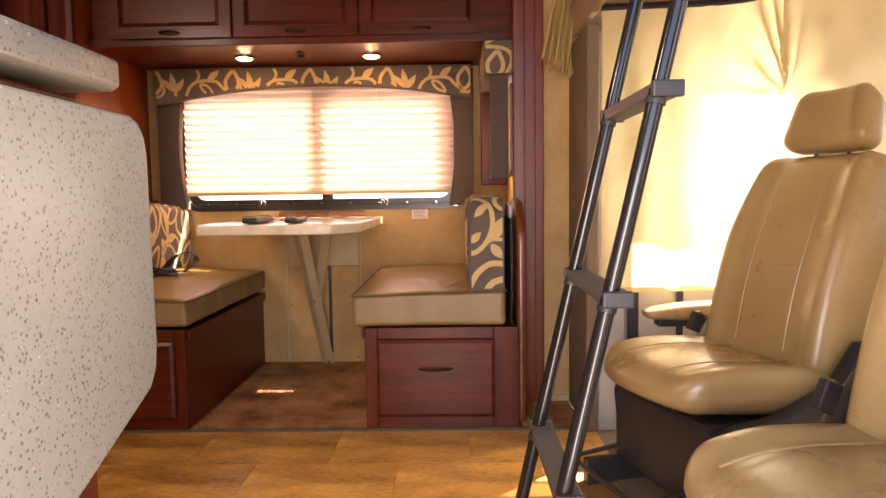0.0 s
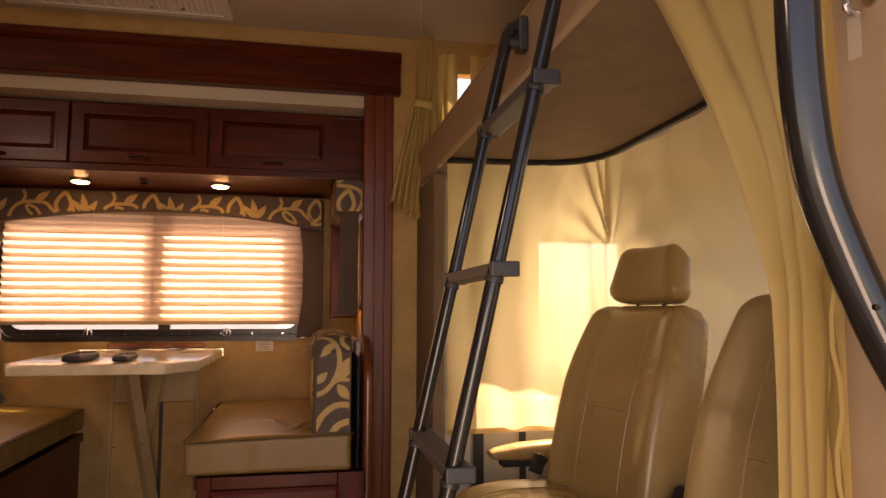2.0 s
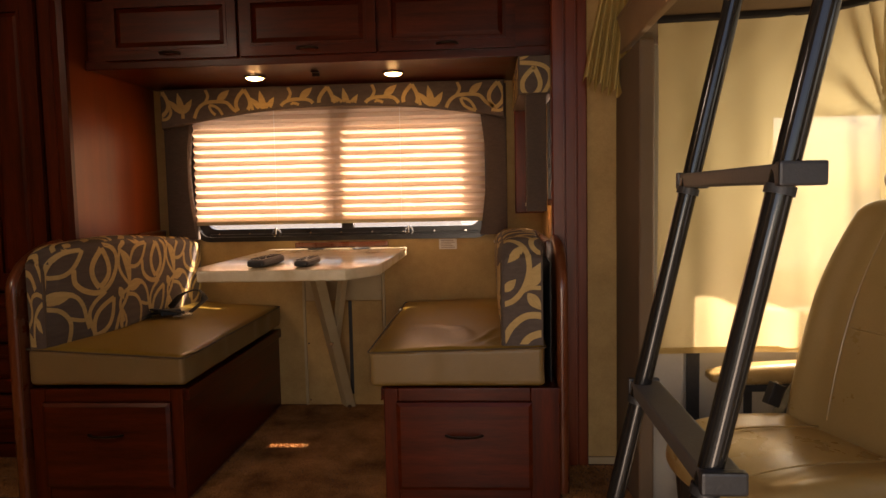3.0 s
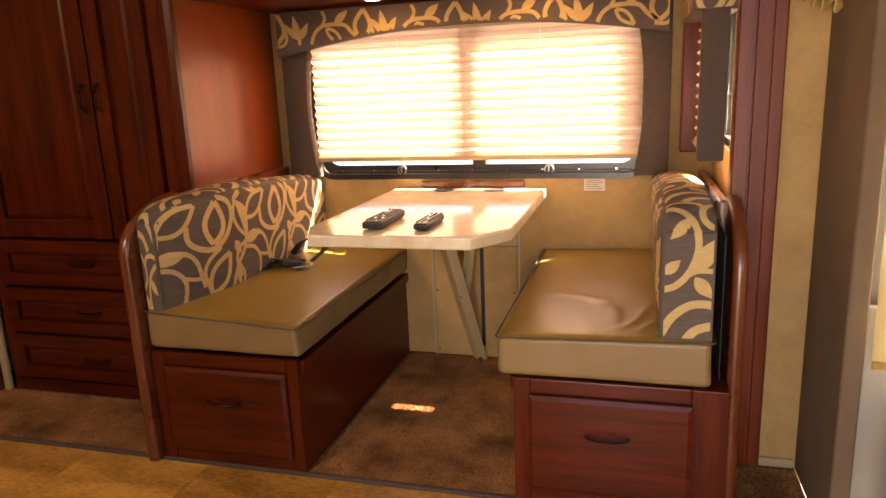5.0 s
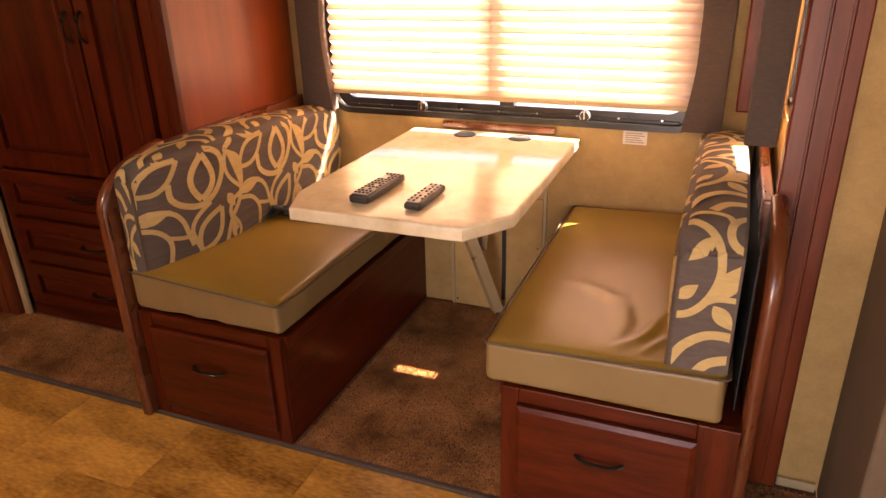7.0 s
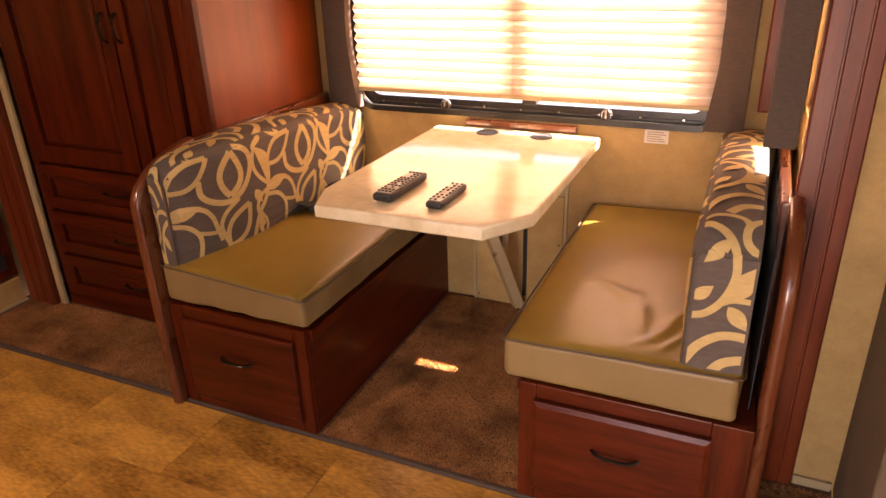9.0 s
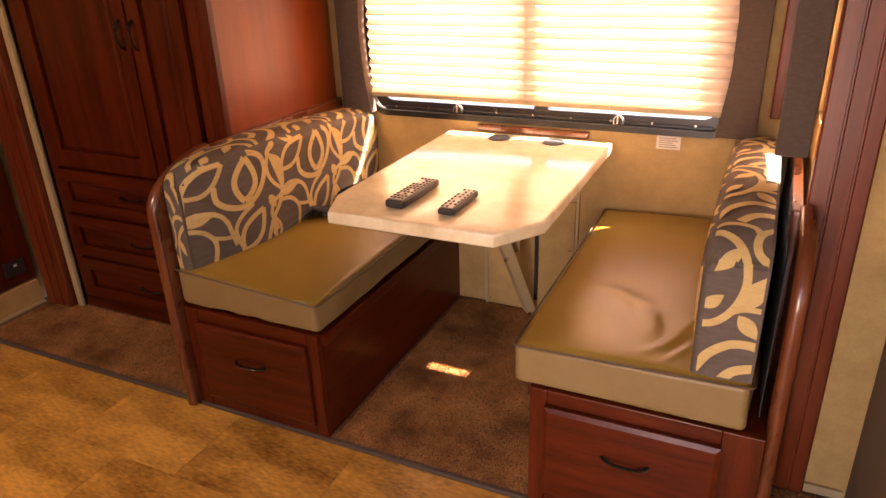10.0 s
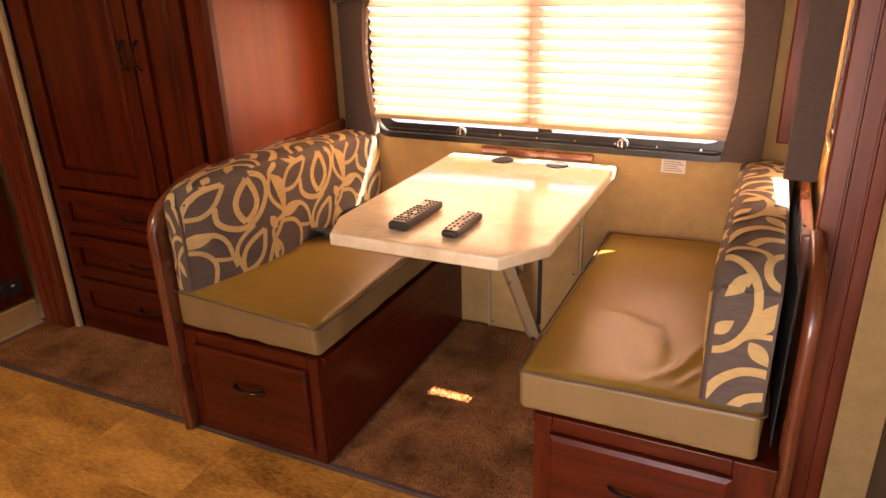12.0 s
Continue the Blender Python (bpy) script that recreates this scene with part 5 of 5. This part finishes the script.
part("cloth", cloth([(1.27 + 0.5 * k / 60, 3.065, 0) for k in range(61)], 2.0, 1.56, 0.010, 7, 8.0, None, 20), LINED, bc, smooth="all")
single("ceiling_wire", tube(bm_new(), smooth_line([(1.05, 3.02, 2.065), (0.99, 2.6, 2.064), (1.0, 2.0, 2.065)], 6), 0.0025, 6), WHITE, "thin pale curtain wire along the ceiling", "wire", smooth=True)

# ---- cab shell ----
structure("wall_cab_driver", wall_y(bm_new(), 1.10, 2.60, -0.05, 1.45, 2.97, 3.02, (1.51, 1.90, 0.70, 1.225)), GREY_DOOR, "grey cab side with the driver's door window")
structure("wall_bunk_side", wall_y(bm_new(), 1.10, 2.60, 1.451, CEIL_Z - 0.001, 3.10, 3.16, (1.19, 1.46, 1.70, 1.93)), WALLPAPER, "side wall of the bunk with a small window")
structure("wall_cab_passenger", wall_y(bm_new(), 1.19, 2.60, -0.05, CEIL_Z - 0.001, 0.66, 0.70, (1.55, 2.35, 0.70, 1.30)), GREY_DOOR, "grey passenger side of the cab with its door window")
structure("wall_cab_front", wall_x(bm_new(), 0.66, 3.16, -0.05, CEIL_Z - 0.001, 2.601, 2.66, (0.85, 2.90, 0.80, 1.42)), GREY_DOOR, "front of the cab with the windshield opening")
structure("wall_pillar_driver", bx(1.05, 1.095, 2.735, WALL_Y - 0.001, 0.0, 1.424, 0.010, 3), PANEL_BROWN, "brown fabric-covered pillar beside the cab")
structure("wall_pillar_passenger", bx(1.142, 1.188, 0.705, 0.965, -0.05, CEIL_Z - 0.002, 0.010, 3), BUNK_EDGE, "brown panel beside the entry")
cp = tagged(new("window_3"), "driver's door window", "", "", "structure")
BASES[cp.name] = Matrix()
part("window_frame", ring(bm_new(), [(1.512, 0.702), (1.898, 0.702), (1.898, 1.223), (1.512, 1.223)], [(1.525, 0.715), (1.885, 0.715), (1.885, 1.21), (1.525, 1.21)], "y", 2.965, 3.01), BLACK_PLASTIC, cp)
pane = part("pane", bx(1.526, 1.884, 2.99, 2.994, 0.716, 1.209, 0), GLASS, cp)
pane.visible_shadow = False
dt = thing("door_trim", (1.4, 2.9, 0), "grey plastic cab door trim with a tan armrest", "door trim")
part("kick_panel", bx(1.097, 1.19, 2.76, 2.79, -0.02, 0.62, 0.008), GREY_DOOR, dt)
part("lower_panel", bx(1.20, 2.2, 2.86, 2.966, -0.02, 0.60, 0.02, 3), GREY_DOOR, dt)
ar = part("armrest", move(soft_box((0.62, 0.085, 0.055), 0.022, 10, 0.004, lambda p: (p.x, p.y, p.z * (0.55 + 0.45 * min(1, (p.x + 0.31) / 0.12)) + 0.05 * max(0, (p.x + 0.31)) * 0.9)), Matrix.Translation((1.555, 2.715, 0.428))), SEAT_HIDE, dt, "tan leather armrest", smooth="all")
part("armrest_base", bx(1.29, 1.86, 2.69, 2.75, 0.385, 0.409, 0.006), BLACK_PLASTIC, ar)
sb = thing("cab_seat_belt", (1.22, 2.83, 0), "black cab seat belt hanging by the door", "seat belt")
part("webbing", bx(1.222, 1.262, 2.846, 2.850, 0.22, 1.30, 0), STRAP, sb)
part("lower_webbing", bx(1.40, 1.425, 2.846, 2.850, 0.05, 0.50, 0), STRAP, sb)
structure("floor_cab", bx(1.06, 2.6, 0.70, 2.97, -0.022, -0.001, 0), PANEL_BROWN, "brown carpeted cab floor")


# ---- swivelled cab seats ----
def cab_seat(base, turn, label):
    t = thing("captain_chair", base, label, "chair", "swivel chairs in the cab", True, Matrix.Rotation(radians(turn), 4, 'Z'))

    def pan(p):
        u, v = p.x / 0.235, p.y / 0.23
        side = max(0.0, abs(u) - 0.58) / 0.42
        k = min(1.0, max(0.0, p.z / 0.068 * 0.5 + 0.5))
        z = p.z + k * (0.020 * side ** 1.2 - 0.014 * (1 - side)) - k * 0.040 * max(0.0, v) ** 2.2
        x = p.x * (1 - 0.12 * max(0.0, v) ** 2)
        y = p.y + (0.05 * (1 - u * u) * max(0.0, v))
        return Vector((x, y, z))
    lie = Matrix.Translation((0, -0.030, 0.338)) @ Matrix.Rotation(radians(5), 4, 'X')
    cu = part("cushion", move(soft_box((0.47, 0.435, 0.116), 0.052, 22, 0.015, pan), lie), SEAT_HIDE, t, smooth="all")
    for sx in (-0.115, 0.115):
        line = [lie @ (pan(Vector((sx, -0.17 + 0.36 * k / 12, 0.068))) + Vector((0, 0, 0.0075))) for k in range(13)]
        part("stitch_welt", tube(bm_new(), line, 0.0022, 6), SEAT_HIDE, cu, smooth=True)

    def back(p):
        u, v = p.x / 0.232, (p.z + 0.27) / 0.58
        wide = 1.0 - 0.30 * max(0.0, v - 0.55) ** 1.4 * 1.9
        side = max(0.0, abs(u) - 0.58) / 0.42
        k = min(1.0, max(0.0, p.y / 0.0675))
        y = p.y + k * (0.040 * side + 0.020 * math.sin(math.pi * min(1, max(0, v))))
        return Vector((p.x * wide, y - 0.03 * v * v, p.z))
    tilt = Matrix.Translation((0, -0.245, 0.385)) @ Matrix.Rotation(radians(16), 4, 'X')
    bk = part("backrest", move(soft_box((0.464, 0.135, 0.64), 0.058, 24, 0.0, back), tilt @ Matrix.Translation((0, 0, 0.255))), SEAT_HIDE, t, smooth="all")
    up = Matrix.Translation((0, 0, 0.255))
    for sx in (-0.092, 0.092):
        line = [tilt @ up @ (back(Vector((sx, 0.0675, -0.25 + 0.50 * k / 12))) + Vector((0, 0.0004, 0))) for k in range(13)]
        part("stitch_welt", tube(bm_new(), line, 0.0022, 6), SEAT_HIDE, bk, smooth=True)
    part("stitch_welt", tube(bm_new(), [tilt @ up @ (back(Vector((-0.09 + 0.18 * k / 10, 0.0675, -0.02))) + Vector((0, 0.0004, 0))) for k in range(11)], 0.0022, 6), SEAT_HIDE, bk, smooth=True)
    hr = part("headrest", move(soft_box((0.275, 0.105, 0.185), 0.045, 16, 0.0, lambda p: (p.x * (1 - 0.14 * (p.z / 0.09)), p.y + 0.02 * (p.x / 0.13) ** 2, p.z)), tilt @ Matrix.Translation((0, -0.012, 0.672))), SEAT_HIDE, t, smooth="all")
    for sx in (-0.055, 0.055):
        part("post", tube(bm_new(), [tilt @ Vector((sx, -0.015, 0.54)), tilt @ Vector((sx, -0.015, 0.62))], 0.007, 8), BLACK_PLASTIC, hr, smooth=True)
    for sx in (-1, 1):
        k = 1.0 if sx < 0 else 0.55
        pts = [(-0.36, 0.12), (-0.38, 0.36), (-0.32, 0.46), (-0.25, 0.46), (-0.17, 0.36), (0.0, 0.295), (0.10 * k, 0.285), (0.17 * k, 0.27), (0.195 * k, 0.23), (0.18 * k, 0.15), (0.12 * k, 0.11), (0.0, 0.10)]
        sc = part("side_cover", prism(bm_new(), pts, "x", sx * 0.238, sx * 0.290, 0.014, 3), BLACK_PLASTIC, t, "black plastic seat side cover", smooth=True)
        part("recliner_knob", disc(bm_new(), (sx * 0.287, -0.17, 0.285), "x", 0.032, sx * 0.018, 16, 0.004), BLACK_PLASTIC, sc, smooth=True)
    part("seat_box", bx(-0.225, 0.22, -0.28, 0.14, 0.04, 0.275, 0.015), BLACK_PLASTIC, t)
    part("slide_rail", bx(-0.21, -0.18, -0.25, 0.25, -0.03, 0.06, 0.004), BLACK_PLASTIC, t)
    part("slide_rail", bx(0.18, 0.21, -0.25, 0.25, -0.03, 0.06, 0.004), BLACK_PLASTIC, t)
    part("lift_bar", tube(bm_new(), smooth_line([(-0.17, 0.15, 0.10), (-0.17, 0.28, 0.085), (-0.14, 0.31, 0.085), (0.14, 0.31, 0.085), (0.17, 0.28, 0.085), (0.17, 0.15, 0.10)], 5), 0.007, 8), BLACK_PLASTIC, t, smooth=True)
    bk2 = part("belt_buckle", move(bx(-0.012, 0.012, -0.02, 0.02, -0.03, 0.03, 0.004), Matrix.Translation((0.25, -0.16, 0.43)) @ Matrix.Rotation(0.4, 4, 'X')), BLACK_PLASTIC, t)
    part("release", move(bx(-0.008, 0.008, -0.006, 0.006, 0.030, 0.034, 0.001), Matrix.Translation((0.25, -0.16, 0.43)) @ Matrix.Rotation(0.4, 4, 'X')), CHROME, bk2)
    return t


cab_seat((1.263, 2.192, 0.012), 107, "beige leather driver's captain chair swivelled to face the living space")
cab_seat((1.205, 1.322, 0.03), 107, "beige leather passenger captain chair swivelled to face the living space")

# ---- grab handle at the entry ----
gh = thing("grab_handle", (1.018, 0.785, 0.853), "thick glossy black tubular grab handle at the entry", "grab handle")
part("tube", tube(bm_new(), smooth_line([(1.140, 0.797, 1.653), (1.078, 0.797, 1.613), (1.003, 0.793, 1.513), (0.986, 0.792, 1.353), (0.986, 0.792, 1.213), (0.988, 0.793, 1.113), (0.996, 0.792, 1.040), (1.010, 0.786, 0.984), (1.031, 0.774, 0.916), (1.055, 0.762, 0.856), (1.080, 0.752, 0.798), (1.118, 0.745, 0.753), (1.140, 0.743, 0.743)], 7), 0.0172, 18), BLACK_STEEL, gh, smooth=True)
for c in ((1.134, 0.797, 1.653), (1.134, 0.743, 0.743)):
    part("flange", disc(bm_new(), c, "x", 0.034, 0.006, 18, 0.002), BLACK_STEEL, gh, smooth=True)
for c in ((1.016, 0.762, 0.933), (1.040, 0.750, 0.868)):
    part("screw", disc(bm_new(), c, "y", 0.0024, -0.003, 10), HANDLE, gh)

# ---- ceiling light ----
cl = thing("ceiling_light", (-0.085, 2.8, 2.07), "white ceiling light with a ribbed clear diffuser", "ceiling light")
part("frame", ring(bm_new(), [(-0.48, 2.60), (0.31, 2.60), (0.31, 3.005), (-0.48, 3.005)], [(-0.45, 2.63), (0.28, 2.63), (0.28, 2.975), (-0.45, 2.975)], "z", 2.042, 2.069), WHITE, cl)
dif = bm_new()
ridge = []
for k in range(73):
    x = -0.449 + 0.728 * k / 72
    ridge.append([dif.verts.new((x, y, 2.050 - (0.006 if k % 2 else 0.0))) for y in (2.632, 2.973)])
for A, B in zip(ridge, ridge[1:]):
    dif.faces.new((A[0], B[0], B[1], A[1]))
part("diffuser", dif, WHITE, cl, "ribbed white diffuser")
for x in (-0.30, 0.03, 0.14):
    part("clip", disc(bm_new(), (x, 2.93, 2.0435), "z", 0.007, -0.004, 10), CHROME, cl)

# ---- floor covering, piece by piece ----
TW, TD = 0.455, 0.303
bm = bm_new()
box(bm, -TW / 2 + 0.0005, TW / 2 - 0.0005, -TD / 2 + 0.0005, TD / 2 - 0.0005, -0.003, 0.0, 0.0008, 1)
tile_mesh = bpy.data.meshes.new("tile")
bm.to_mesh(tile_mesh)
bm.free()
tile_mesh.materials.append(VINYL)
floor_ob = bpy.data.objects["floor"]
for r in range(7):
    yc = 2.766 - TD / 2 - r * TD
    for c in range(-6, 5):
        xc = c * TW + (TW / 2 if r % 2 else 0) - 0.05
        if yc - TD / 2 < ENTRY_Y or xc > 1.0 or xc < -2.5:
            continue
        o = new("tile", tile_mesh)
        o.location = (xc, yc, 0.0)
        o.parent = floor_ob


def pile(x0, x1, y0, y1, count, seed):
    g = np.random.default_rng(seed)
    px, py = g.uniform(x0, x1, count), g.uniform(y0, y1, count)
    a = g.uniform(0, 2 * np.pi, count)
    h, w = g.uniform(0.003, 0.007, count), g.uniform(0.0018, 0.0034, count)
    lx, ly = g.normal(0, 0.0055, count), g.normal(0, 0.0055, count)
    v = np.empty((count, 3, 3))
    v[:, 0] = np.stack([px - w * np.cos(a), py - w * np.sin(a), np.full(count, 0.0035)], 1)
    v[:, 1] = np.stack([px + w * np.cos(a), py + w * np.sin(a), np.full(count, 0.0035)], 1)
    v[:, 2] = np.stack([px + lx, py + ly, 0.004 + h], 1)
    return v.reshape(-1, 3)


verts = np.concatenate([pile(-0.378, 0.256, 2.79, 3.795, 100000, 1), pile(-2.08, -0.952, 2.79, 3.125, 50000, 2), pile(0.83, 1.045, 2.79, 3.08, 6000, 3)])
me = bpy.data.meshes.new("carpet_pile")
me.from_pydata(verts.tolist(), [], np.arange(len(verts)).reshape(-1, 3).tolist())
me.materials.append(TUFT)
tagged(new("carpet_pile", me), "brown plush carpet pile", "carpet", "", "stuff")
